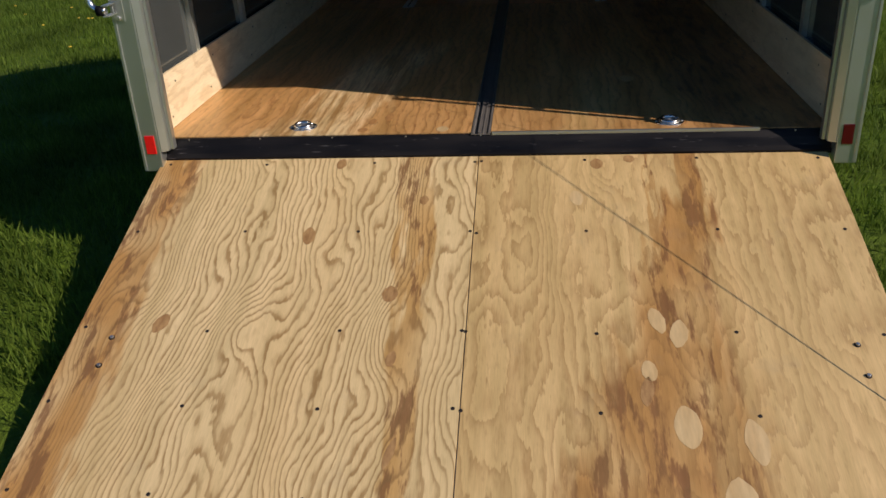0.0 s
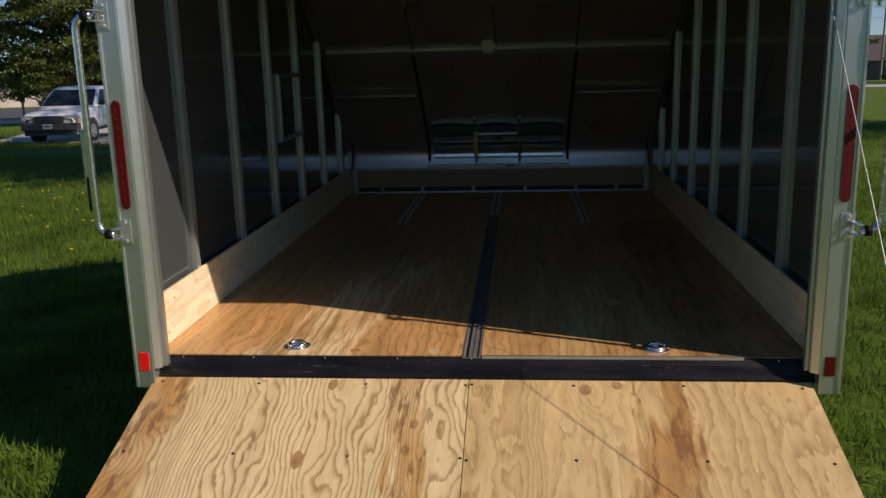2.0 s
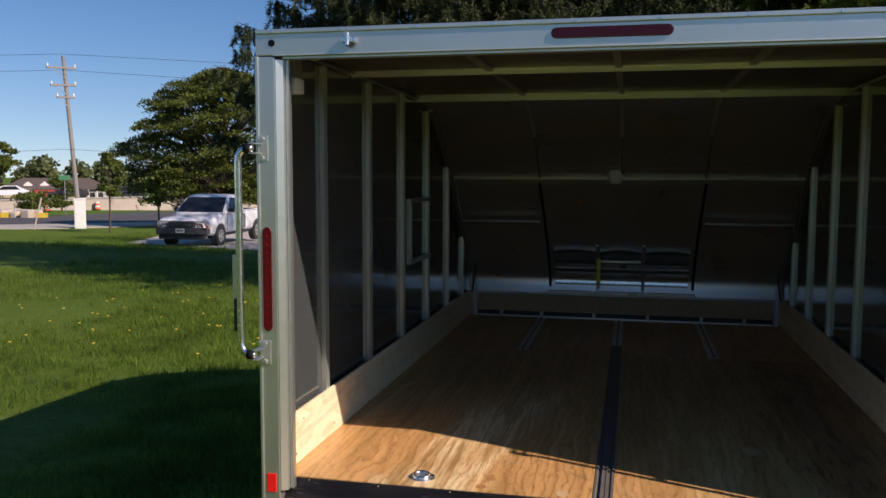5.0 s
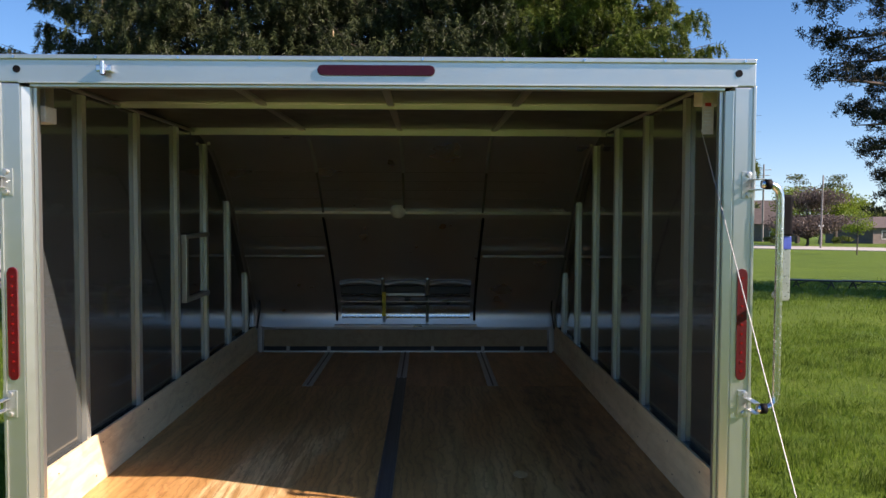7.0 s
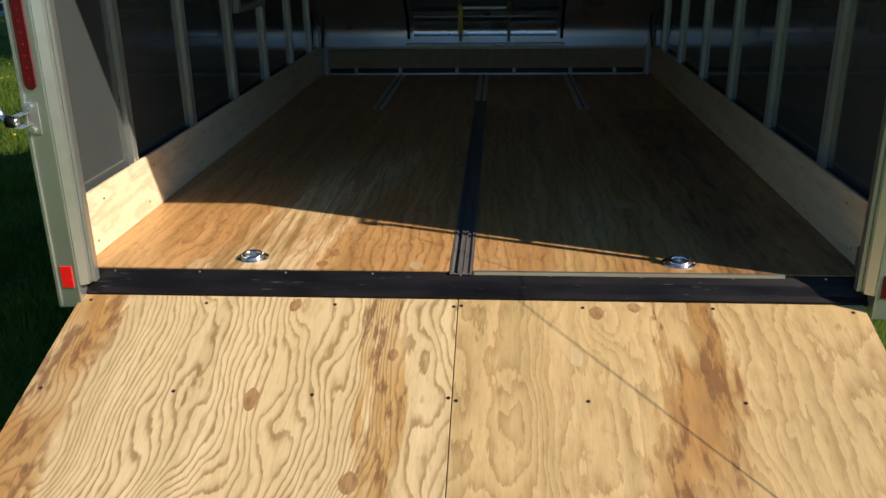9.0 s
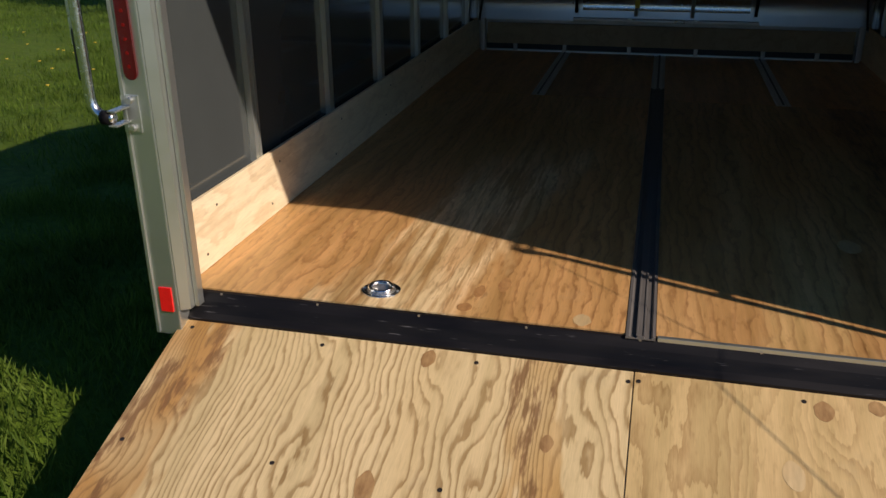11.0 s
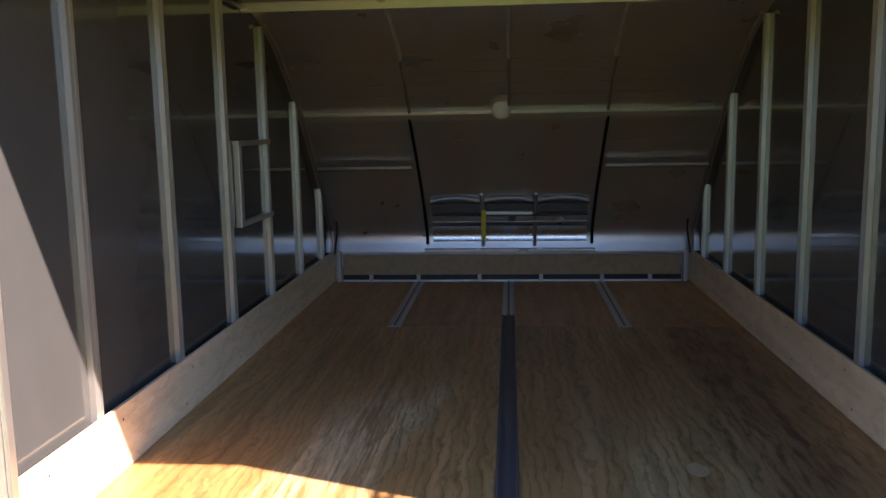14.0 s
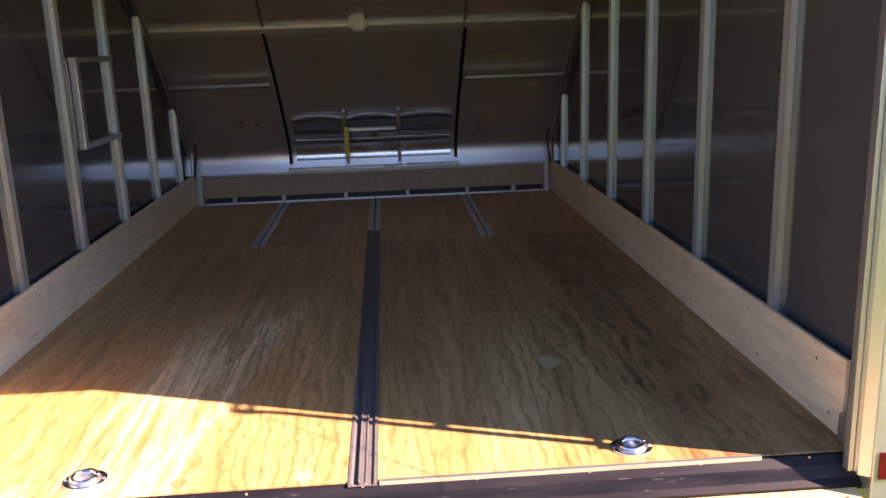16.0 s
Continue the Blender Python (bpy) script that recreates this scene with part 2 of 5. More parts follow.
FRAME = plain("aluminium_frame", (0.55, 0.58, 0.545), (0.635, 0.665, 0.63), 1.3, (1, 1, 1), (0.28, 0.34), 0.85, 0.0, 30, grain=0.03)
RAIL = plain("aluminium_rail", (0.40, 0.385, 0.36), (0.54, 0.52, 0.49), 6, (1, 0.1, 1), (0.3, 0.45), 0.85, 0.1, 120)
STRIP = plain("bare_aluminium_strip", (0.62, 0.62, 0.62), (0.72, 0.72, 0.72), 7, (1, 0.1, 1), (0.3, 0.45), 0.15, 0.03, 120, grain=0.15)
DULLRIM = plain("dull_rolled_aluminium", (0.26, 0.26, 0.27), (0.34, 0.34, 0.35), 5, (0.3, 1, 1), (0.38, 0.5), 0.7, 0.02)
RAIL_DARK = plain("dull_dark_rail", (0.125, 0.117, 0.108), (0.19, 0.178, 0.165), 7, (1, 0.1, 1), (0.4, 0.55), 0.15, 0.05, 120)
CHROME = plain("chrome", (0.66, 0.68, 0.70), (0.75, 0.76, 0.77), 5, (1, 1, 1), (0.17, 0.28), 1.0, 0.02)
ZINC = plain("zinc_plate", (0.62, 0.62, 0.58), (0.72, 0.70, 0.64), 20, (1, 1, 1), (0.25, 0.4), 0.9, 0.05)
RUBBER = plain("black_rubber", (0.004, 0.004, 0.005), (0.008, 0.008, 0.009), 10, (0.2, 1, 1), (0.55, 0.7), 0.0, 0.2, spec=0.12)


def flap_mat():
    """Black rubber with greyish rubbed patches and short pale scuffs along its length."""
    n = Net("scuffed_black_flap")
    v = n.coords((0.35, 2, 2))
    big, scuff = n.noise(v, 9, 4), n.noise(n.coords((9, 130, 130)), 1.0, 3.0, 0.6)
    col = n.mix(n.range(big, 0.3, 0.7, 0, 1), (0.004, 0.004, 0.005), (0.014, 0.013, 0.014))
    col = n.mix(n.range(scuff, 0.66, 0.74, 0.0, 0.55), col, (0.20, 0.19, 0.19))
    n.bump(n.math("MULTIPLY_ADD", scuff, 0.5, big), 0.25)
    return n.set(Base_Color=col, Roughness=n.range(big, 0.3, 0.7, 0.36, 0.6), Specular_IOR_Level=0.2)


FLAP = flap_mat()
BLACK = plain("black_plastic", (0.010, 0.010, 0.011), (0.018, 0.018, 0.02), 20, (1, 1, 1), (0.4, 0.55))
STEEL = plain("dark_screw", (0.035, 0.028, 0.024), (0.06, 0.05, 0.045), 80, (1, 1, 1), (0.4, 0.6), 0.5)
WHITE = plain("white_plastic", (0.60, 0.59, 0.54), (0.68, 0.67, 0.62), 9, (1, 1, 1), (0.35, 0.5))
CARD = plain("card_tag", (0.62, 0.58, 0.48), (0.68, 0.64, 0.54), 9)
TAGRED = plain("red_mark", (0.45, 0.03, 0.02), (0.5, 0.05, 0.03), 9)
BLUE = plain("blue_sleeve", (0.05, 0.09, 0.42), (0.07, 0.13, 0.5), 30)
YELLOW = plain("yellow_strap", (0.62, 0.48, 0.03), (0.72, 0.56, 0.05), 30)
WIRE = plain("steel_cable", (0.34, 0.34, 0.33), (0.46, 0.46, 0.45), 90, (1, 1, 1), (0.35, 0.5), 0.4)


def lens(name, c, rough=0.12, coat=0.6):
    n = Net(name)
    v = n.coords((1, 1, 1))
    cell = n.node("ShaderNodeTexVoronoi", {"Vector": v, "Scale": 160.0}).outputs["Distance"]
    n.bump(cell, 0.25, 0.002)
    return n.set(Base_Color=n.mix(n.noise(v, 40, 2), c, tuple(k * 1.5 for k in c)), Roughness=rough, Coat_Weight=coat, Coat_Roughness=0.05, Transmission_Weight=0.15, Specular_IOR_Level=0.22)


RED = lens("red_lens", (0.075, 0.0010, 0.003), 0.32, 0.04)
RED_DARK = lens("dark_red_lens", (0.030, 0.002, 0.010), 0.4, 0.05)
REFLECT = lens("red_reflector", (0.80, 0.014, 0.012), 0.3)
# Darker copy of the reflector: the right one's shade is in its colour.
REFLECT_SHADED = lens("shaded_red_reflector", (0.075, 0.003, 0.003), 0.35, 0.15)
LED = plain("led", (0.20, 0.004, 0.006), (0.28, 0.007, 0.009), 40, rough=(0.15, 0.25))

# outdoors
def grass_mat(name, a, b, c, sheet):
    n = Net(name)
    v = n.coords((1, 1, 1))
    big, mid, small = n.noise(v, 0.35, 3), n.noise(v, 3.0, 4), n.noise(v, 14.0, 5, 0.75)
    col = n.mix(n.range(big, 0.35, 0.65, 0, 1), a, b)
    col = n.mix(n.range(mid, 0.4, 0.7, 0, 0.6), col, c)
    if sheet:
        col = n.mix(0.8, col, n.mix(n.range(small, 0.3, 0.7, 0, 1), (0.5, 0.52, 0.5), (1.5, 1.45, 1.4)), "MULTIPLY")
        n.bump(n.math("MULTIPLY_ADD", mid, 0.4, small), 0.9, 0.05)
    else:
        w = n.range(n.node("ShaderNodeNewGeometry").outputs["Random Per Island"], 0, 1, 0.55, 1.5)
        col = n.mix(1.0, col, n.node("ShaderNodeCombineColor", {0: w, 1: w, 2: n.math("MULTIPLY", w, 0.9)}).outputs[0], "MULTIPLY")
        return n.set(Base_Color=col, Roughness=0.5, Specular_IOR_Level=0.35, Subsurface_Weight=0.0, Transmission_Weight=0.0)
    return n.set(Base_Color=col, Roughness=0.85, Specular_IOR_Level=0.15)


def leaf_mat(name, c1, c2, glow=0.35, rough=0.5, clump=1.6):
    """Foliage: every leaf or spray of its own tone, with light passing through it."""
    n = Net(name)
    rnd = n.node("ShaderNodeNewGeometry").outputs["Random Per Island"]
    v = n.coords((1, 1, 1))
    col = n.mix(rnd, c1, c2)
    col = n.mix(0.6, col, n.mix(n.range(n.noise(v, clump, 3), 0.32, 0.68, 0, 1), (0.4, 0.4, 0.42), (1.55, 1.55, 1.45)), "MULTIPLY")
    n.set(Base_Color=col, Roughness=rough, Specular_IOR_Level=0.2)
    tr = n.node("ShaderNodeBsdfTranslucent", {"Color": col})
    sh = n.node("ShaderNodeMixShader", {0: glow, 1: n.bsdf.outputs[0], 2: tr.outputs[0]})
    n.tree.links.new(sh.outputs[0], n.tree.nodes["Material Output"].inputs["Surface"])
    return n.mat


LAWN = grass_mat("lawn", (0.064, 0.122, 0.011), (0.096, 0.160, 0.015), (0.108, 0.152, 0.020), True)
BLADE = leaf_mat("grass_blade", (0.062, 0.124, 0.013), (0.165, 0.245, 0.036), 0.50, 0.65)
NEEDLE = leaf_mat("spruce_needles", (0.013, 0.024, 0.011), (0.078, 0.095, 0.036), 0.13, clump=3.5)
# Brighter needles for one tree, with its sunlight put into the colour.
NEEDLE_SUNLIT = leaf_mat("bright_sunlit_spruce_needles", (0.040, 0.068, 0.012), (0.15, 0.20, 0.035), 0.25, clump=4.0)
PINE = leaf_mat("pine_needles", (0.010, 0.016, 0.009), (0.030, 0.038, 0.020), 0.08)
CONE = plain("spruce_cone", (0.34, 0.23, 0.11), (0.44, 0.31, 0.16), 60)
LEAF = leaf_mat("maple_leaves", (0.045, 0.072, 0.013), (0.165, 0.195, 0.045), 0.35, clump=1.2)
LEAF_Y = leaf_mat("young_leaves", (0.13, 0.20, 0.02), (0.22, 0.29, 0.04), 0.4)
LEAF_P = leaf_mat("dull_purple_leaves", (0.095, 0.077, 0.068), (0.17, 0.135, 0.118), 0.3)
LEAF_F = leaf_mat("far_leaves", (0.07, 0.095, 0.035), (0.13, 0.15, 0.06), 0.3)
BARK = plain("bark", (0.045, 0.033, 0.025), (0.105, 0.082, 0.065), 9, (1, 1, 0.2), (0.8, 0.95), 0, 0.8, 40)
BARK_DARK = plain("dark_pine_bark", (0.016, 0.013, 0.011), (0.055, 0.043, 0.036), 11, (1, 1, 0.22), (0.85, 0.95), 0, 1.0, 34, grain=0.7)
POLEWOOD = plain("weathered_pole", (0.19, 0.178, 0.165), (0.27, 0.255, 0.24), 3, (4, 4, 0.15), (0.75, 0.9))
CONCRETE = plain("concrete", (0.36, 0.335, 0.29), (0.45, 0.42, 0.37), 1.5, (1, 1, 1), (0.8, 0.95), 0, 0.3, 60)
ASPHALT = plain("asphalt", (0.052, 0.05, 0.05), (0.085, 0.082, 0.08), 0.6, (1, 1, 1), (0.8, 0.95), 0, 0.4, 70)
SAND = plain("pale_wall", (0.42, 0.36, 0.29), (0.54, 0.47, 0.39), 0.5)
TANWALL = plain("tan_siding", (0.42, 0.31, 0.19), (0.48, 0.36, 0.23), 0.7)
PALEWALL = plain("pale_siding", (0.62, 0.60, 0.56), (0.7, 0.68, 0.64), 0.7)
ROOFING = plain("brown_shingles", (0.072, 0.056, 0.047), (0.115, 0.092, 0.08), 2, (1, 1, 1), (0.8, 0.95))
# Dark storefront siding; on the houses it puts the walls' shade into colour.
DARKWALL = plain("dark_and_shaded_siding", (0.10, 0.08, 0.07), (0.15, 0.12, 0.10), 2)
REDPAINT = plain("red_awning", (0.35, 0.03, 0.03), (0.42, 0.05, 0.04), 2)
ORANGE = plain("orange_drum", (0.62, 0.13, 0.03), (0.7, 0.17, 0.04), 6)
YPAINT = plain("yellow_paint", (0.62, 0.43, 0.03), (0.7, 0.5, 0.05), 3)
GREYBOX = plain("grey_cabinet", (0.66, 0.67, 0.64), (0.74, 0.75, 0.72), 4)
SIGNGREEN = plain("green_sign", (0.03, 0.16, 0.07), (0.04, 0.2, 0.09), 4)
CARPAINT = plain("white_paint", (0.70, 0.71, 0.72), (0.78, 0.79, 0.80), 1.5, rough=(0.22, 0.3), bump=0.01, coat=0.6)
CARBLACK = plain("dark_trim", (0.02, 0.02, 0.022), (0.035, 0.035, 0.038), 8, rough=(0.4, 0.6))
TYRE = plain("tyre_rubber", (0.012, 0.012, 0.012), (0.025, 0.024, 0.023), 20, rough=(0.7, 0.9))
DARKMETAL = plain("dark_bumper_metal", (0.045, 0.045, 0.05), (0.075, 0.075, 0.08), 9, rough=(0.3, 0.45), metal=0.3)
CARDARK = plain("dark_car_paint", (0.03, 0.035, 0.05), (0.06, 0.065, 0.08), 2, rough=(0.25, 0.35), coat=0.5)


def glass_mat(name, tint, rough=0.03, through_light=0.6):
    n = Net(name)
    streak = n.noise(n.coords((1, 1, 1)), 6.0, 3)
    return n.set(Base_Color=tint, Roughness=n.range(streak, 0.3, 0.7, rough, rough * 2), Transmission_Weight=through_light, IOR=1.45)


CARGLASS = glass_mat("tinted_glass", (0.02, 0.025, 0.03), 0.03, 0.15)
HEADLAMP = glass_mat("clear_lamp_glass", (0.8, 0.8, 0.78))
LAMPGREY = plain("headlight_lens", (0.30, 0.31, 0.32), (0.42, 0.43, 0.44), 14, rough=(0.08, 0.15), metal=0.3, coat=0.6)
WINGLASS = glass_mat("window_glass", (0.08, 0.09, 0.10))


# ---- building helpers ----
def mesh_of(name, bm, material, smooth=False):
    me = bpy.data.meshes.new(name)
    bmesh.ops.recalc_face_normals(bm, faces=bm.faces)
    if smooth:
        for f in bm.faces:
            f.smooth = True
    bm.to_mesh(me)
    bm.free()
    me.materials.append(material)
    return me


def part(name, bm, material, parent=None, label="", smooth=False):
    """Links a bmesh as one mesh object under a thing or a part."""
    ob = new(name, mesh_of(name, bm, material, smooth))
    if parent:
        ob.parent = parent
    if label:
        ob["label"] = label
    return ob


def thing(name, label, category, place=(0, 0, 0), rz=0.0, group="", kind=""):
    ob = new(name)
    ob.empty_display_size = 0.1
    ob.matrix_basis = pose(*place, 0, 0, rz)
    return tagged(ob, label, category, group, kind)


def box(x0, x1, y0, y1, z0, z1, bevel=0.0, bm=None):
    own = bmesh.new()
    bmesh.ops.create_cube(own, size=1)
    for v in own.verts:
        v.co = ((x0 + x1) / 2 + v.co.x * (x1 - x0), (y0 + y1) / 2 + v.co.y * (y1 - y0), (z0 + z1) / 2 + v.co.z * (z1 - z0))
    if bevel:
        bmesh.ops.bevel(own, geom=own.edges[:], offset=bevel, segments=2, affect="EDGES", profile=0.6)
    return joined(bm, own)


def joined(bm, own):
    if bm is None:
        return own
    me = bpy.data.meshes.new("tmp")
    own.to_mesh(me)
    own.free()
    bm.from_mesh(me)
    bpy.data.meshes.remove(me)
    return bm


def prism(outline, depth, place, bm=None, bevel=0.0):
    """An outline in a plane, drawn out to a solid: place maps (u, v, w) to the world, w from 0 to depth."""
    own = bmesh.new()
    low = [own.verts.new(place(u, v, 0.0)) for u, v in outline]
    top = [own.verts.new(place(u, v, depth)) for u, v in outline]
    own.faces.new(low)
    own.faces.new(top[::-1])
    for i in range(len(low)):
        j = (i + 1) % len(low)
        own.faces.new((low[j], low[i], top[i], top[j]))
    if bevel:
        bmesh.ops.bevel(own, geom=own.edges[:], offset=bevel, segments=2, affect="EDGES", profile=0.6)
    return joined(bm, own)


def along_x(x):
    return lambda u, v, w: (x + w, u, v)


def along_y(y):
    return lambda u, v, w: (u, y + w, v)


def along_z(z):
    return lambda u, v, w: (u, v, z + w)


def tube(points, radius, sides=10, bm=None, taper=None):
    """A round bar through the points; taper gives a radius for each of them."""
    own = bmesh.new()
    pts = [Vector(p) for p in points]
    rings, last = [], Vector((0.123, 0.31, 0.9)).normalized()
    for i, p in enumerate(pts):
        d = (pts[min(i + 1, len(pts) - 1)] - pts[max(i - 1, 0)]).normalized()
        side = d.cross(last)
        if side.length < 1e-3:
            side = d.cross(Vector((1, 0, 0)))
        side.normalize()
        last = side.cross(d)
        r = taper[i] if taper else radius
        rings.append([own.verts.new(p + (side * math.cos(a) + last * math.sin(a)) * r) for a in (k * math.tau / sides for k in range(sides))])
    for a, b in zip(rings, rings[1:]):
        for k in range(sides):
            own.faces.new((a[k], a[(k + 1) % sides], b[(k + 1) % sides], b[k]))
    own.faces.new(rings[0][::-1])
    own.faces.new(rings[-1])
    return joined(bm, own)


def disc(c, radius, depth, axis="z", sides=16, bm=None, squash=1.0, bevel=0.0):
    place = {"x": lambda u, v, w: (c[0] + w, c[1] + u, c[2] + v), "y": lambda u, v, w: (c[0] + u, c[1] + w, c[2] + v), "z": lambda u, v, w: (c[0] + u, c[1] + v, c[2] + w)}[axis]
    return prism([(radius * math.cos(k * math.tau / sides), radius * squash * math.sin(k * math.tau / sides)) for k in range(sides)], depth, place, bm, bevel)


def bent(corners, radius=0.05, steps=6):
    """A line of points through the corners with rounded bends."""
    pts = [Vector(c) for c in corners]
    out = [pts[0]]
    for a, b, c in zip(pts, pts[1:], pts[2:]):
        p, q = b + (a - b).normalized() * radius, b + (c - b).normalized() * radius
        for k in range(steps + 1):
            s = k / steps
            out.append(p * (1 - s) ** 2 + b * 2 * s * (1 - s) + q * s * s)
    return out + [pts[-1]]


def ground_z(y, x=0.0):
    near = -0.47 + 0.05 * min(max(y, -6.0), 0.0) - 0.04 * min(max(y, 0.0), 10.0)
    return near - 0.027 * min(max(y - 10.0, 0.0), 410.0) - 0.003 * min(max(-x - 4.0, 0.0), 150.0)


# ---- ground ----
def build_ground():
    bm = bmesh.new()
    xs = [-2500, -800, -300, -154, -120, -60, -30, -15, -8, -4, 0, 4, 8, 15, 30, 60, 120, 300, 800, 2500]
    ys = [-2500, -600, -150, -40, -6, 0, 5, 10, 16, 24, 40, 70, 120, 200, 320, 420, 900, 2500]
    grid = [[bm.verts.new((x, y, ground_z(y, x))) for y in ys] for x in xs]
    for i in range(len(xs) - 1):
        for j in range(len(ys) - 1):
            bm.faces.new((grid[i][j], grid[i + 1][j], grid[i + 1][j + 1], grid[i][j + 1]))
    tagged(part("ground", bm, LAWN), "wide mown green lawn sloping gently away", "lawn", kind="structure")


build_ground()


def slab(name, outline, height, material, label, category, lift=0.0):
    """A paved sheet that follows the lawn's slope, standing proud of it."""
    bm = bmesh.new()
    low = [bm.verts.new((x, y, ground_z(y, x) - 0.1)) for x, y in outline]
    top = [bm.verts.new((x, y, ground_z(y, x) + height + lift)) for x, y in outline]
    bm.faces.new(low[::-1])
    bm.faces.new(top)
    for i in range(len(low)):
        j = (i + 1) % len(low)
        bm.faces.new((low[i], low[j], top[j], top[i]))
    return tagged(part(name, bm, material), label, category, kind="structure")


# ---- the trailer ----
XL, XR = -1.205, 1.215          # inner faces of the kick panels
WL, WR = -1.241, 1.253          # inner faces of the wall skins
FRONT = 4.0
ROOF = [(2.25, 1.643), (2.45, 1.590), (2.66, 1.495), (2.95, 1.30), (3.20, 1.10), (3.45, 0.855), (3.62, 0.665), (3.75, 0.52), (3.84, 0.43), (3.885, 0.38), (3.905, 0.34), (3.907, 0.30), (3.900, 0.26), (3.887, 0.205)]
trailer = thing("cargo_trailer", "enclosed aluminium cargo trailer with its rear ramp lowered onto grass", "trailer")


def roof_at(y):
    for (a, za), (b, zb) in zip(ROOF, ROOF[1:]):
        if a <= y <= b and b > a:
            return za + (zb - za) * (y - a) / (b - a)
    return 1.643


def build_shell():
    outline = [(-0.03, -0.10), (-0.03, 1.660), (2.20, 1.660)] + [(y, z) for y, z in ROOF[:-2]] + [(FRONT, 0.20), (FRONT, -0.10)]
    part("side_wall", prism(outline, 0.008, along_x(WL - 0.008)), SKIN, trailer, "dark glossy sheet aluminium wall")
    part("side_wall", prism(outline, 0.008, along_x(WR)), SKIN, trailer, "dark glossy sheet aluminium wall")
    part("roof_skin", box(WL - 0.008, WR + 0.008, -0.03, 2.27, 1.661, 1.666), POST, trailer)
    part("ceiling_skin", box(WL, WR, -0.0335, 2.25, 1.643, 1.648), CEIL, trailer, "dark ceiling sheet")
    bm = bmesh.new()
    for rows, flip in (([[bm.verts.new((x, y, z)) for x in (WL, -0.575, 0.585, WR)] for y, z in ROOF], 1), ([[bm.verts.new((x, y + 0.006, z + 0.006)) for x in (WL, -0.575, 0.585, WR)] for y, z in ROOF], -1)):
        for a, b in zip(rows, rows[1:]):
            for k in range(3):
                bm.faces.new([a[k], a[k + 1], b[k + 1], b[k]][::flip])
    part("nose_skin", bm, NOSE, trailer, "curved sheet aluminium nose", smooth=True)
    part("nose_foot", box(WL, WR, 3.93, FRONT, -0.10, 0.30), RAIL, trailer)


build_shell()


def build_hatch():
    """The lift-up front hatch between its two black seals, with three bright bays at its foot."""
    hatch = new("front_hatch")
    hatch.parent = trailer

    def sheet(prof, x0, x1, arch=0.0):
        bm = bmesh.new()
        us = [k / 8 for k in range(9)]
        rows = [[bm.verts.new((x0 + (x1 - x0) * u, y, z + arch * (1 - (2 * u - 1) ** 2))) for u in us] for y, z in prof]
        for a, b in zip(rows, rows[1:]):
            for k in range(8):
                bm.faces.new((a[k], a[k + 1], b[k + 1], b[k]))
        return bm

    part("hatch_panel", sheet([(3.17, 1.09), (3.30, 0.975), (3.44, 0.835), (3.58, 0.685), (3.63, 0.632)], -0.558, 0.563), NOSE, hatch, "dull sheet aluminium hatch panel", smooth=True)
    for x0, x1 in ((-0.525, -0.171), (-0.171, 0.177), (0.177, 0.535)):
        roll = [(3.68, 0.598), (3.665, 0.588), (3.658, 0.572), (3.662, 0.556), (3.68, 0.545), (3.72, 0.540)]
        part("bay_rim", sheet(roll, x0 + 0.014, x1 - 0.014, 0.022), DULLRIM, hatch, "bright rolled aluminium rim", smooth=True)
        part("bay_panel", sheet([(3.845, 0.385), (3.868, 0.358), (3.882, 0.330), (3.885, 0.305), (3.875, 0.278)], x0 + 0.012, x1 - 0.012), CHROME, hatch, "bright curved aluminium panel", smooth=True)
        # Black box stands in for the shade inside each bay's recess.
        part("bay_shade_block", box(x0 + 0.02, x1 - 0.02, 3.70, 3.73, 0.49, 0.553, 0.005), BLACK, hatch)
    for x in (-0.171, 0.177):
        part("hatch_rib", tube(bent([(x, 3.61, 0.62), (x, 3.70, 0.53), (x, 3.83, 0.37), (x, 3.86, 0.25)], 0.05), 0.011, 8), POST, hatch)
    for z0, y0, x0, x1, m, r in ((0.478, 3.69, -0.50, 0.515, STEEL, 0.008), (0.492, 3.66, -0.145, 0.155, POST, 0.014), (0.425, 3.77, -0.50, 0.515, RAIL, 0.007)):
        part("latch_bar", tube([(x0, y0, z0), (x1, y0, z0)], r, 8), m, hatch)
    part("latch", box(0.0, 0.045, 3.65, 3.68, 0.442, 0.467, 0.004), BLACK, hatch)
    part("pull_strap", box(-0.176, -0.146, 3.625, 3.630, 0.325, 0.515, 0.001), YELLOW, hatch, "yellow webbing pull strap")
    for x, lean in ((-0.574, 1), (0.580, -1)):
        line = [(x, 3.155, 1.105), (x + lean * 0.010, 3.42, 0.850), (x + lean * 0.017, 3.60, 0.655), (x + lean * 0.020, 3.73, 0.505), (x + lean * 0.022, 3.845, 0.365), (x + lean * 0.022, 3.87, 0.262)]
        part("hatch_seal", tube(line, 0.010, 8), RUBBER, hatch, "black rubber seal")
    part("hatch_sill", box(-0.57, 0.58, 3.83, 3.885, 0.212, 0.230, 0.006), NOSE, hatch)


build_hatch()


def hat_post(height):
    """An upright hat-section extrusion with a shallow groove, foot at its base, flange against the wall (x = 0)."""
    sec = [(-0.021, 0.0), (-0.021, 0.020), (-0.003, 0.021), (-0.002, 0.014), (0.002, 0.014), (0.003, 0.021), (0.021, 0.020), (0.021, 0.0)]
    return prism(sec, height, lambda u, v, w: (v, u, w))


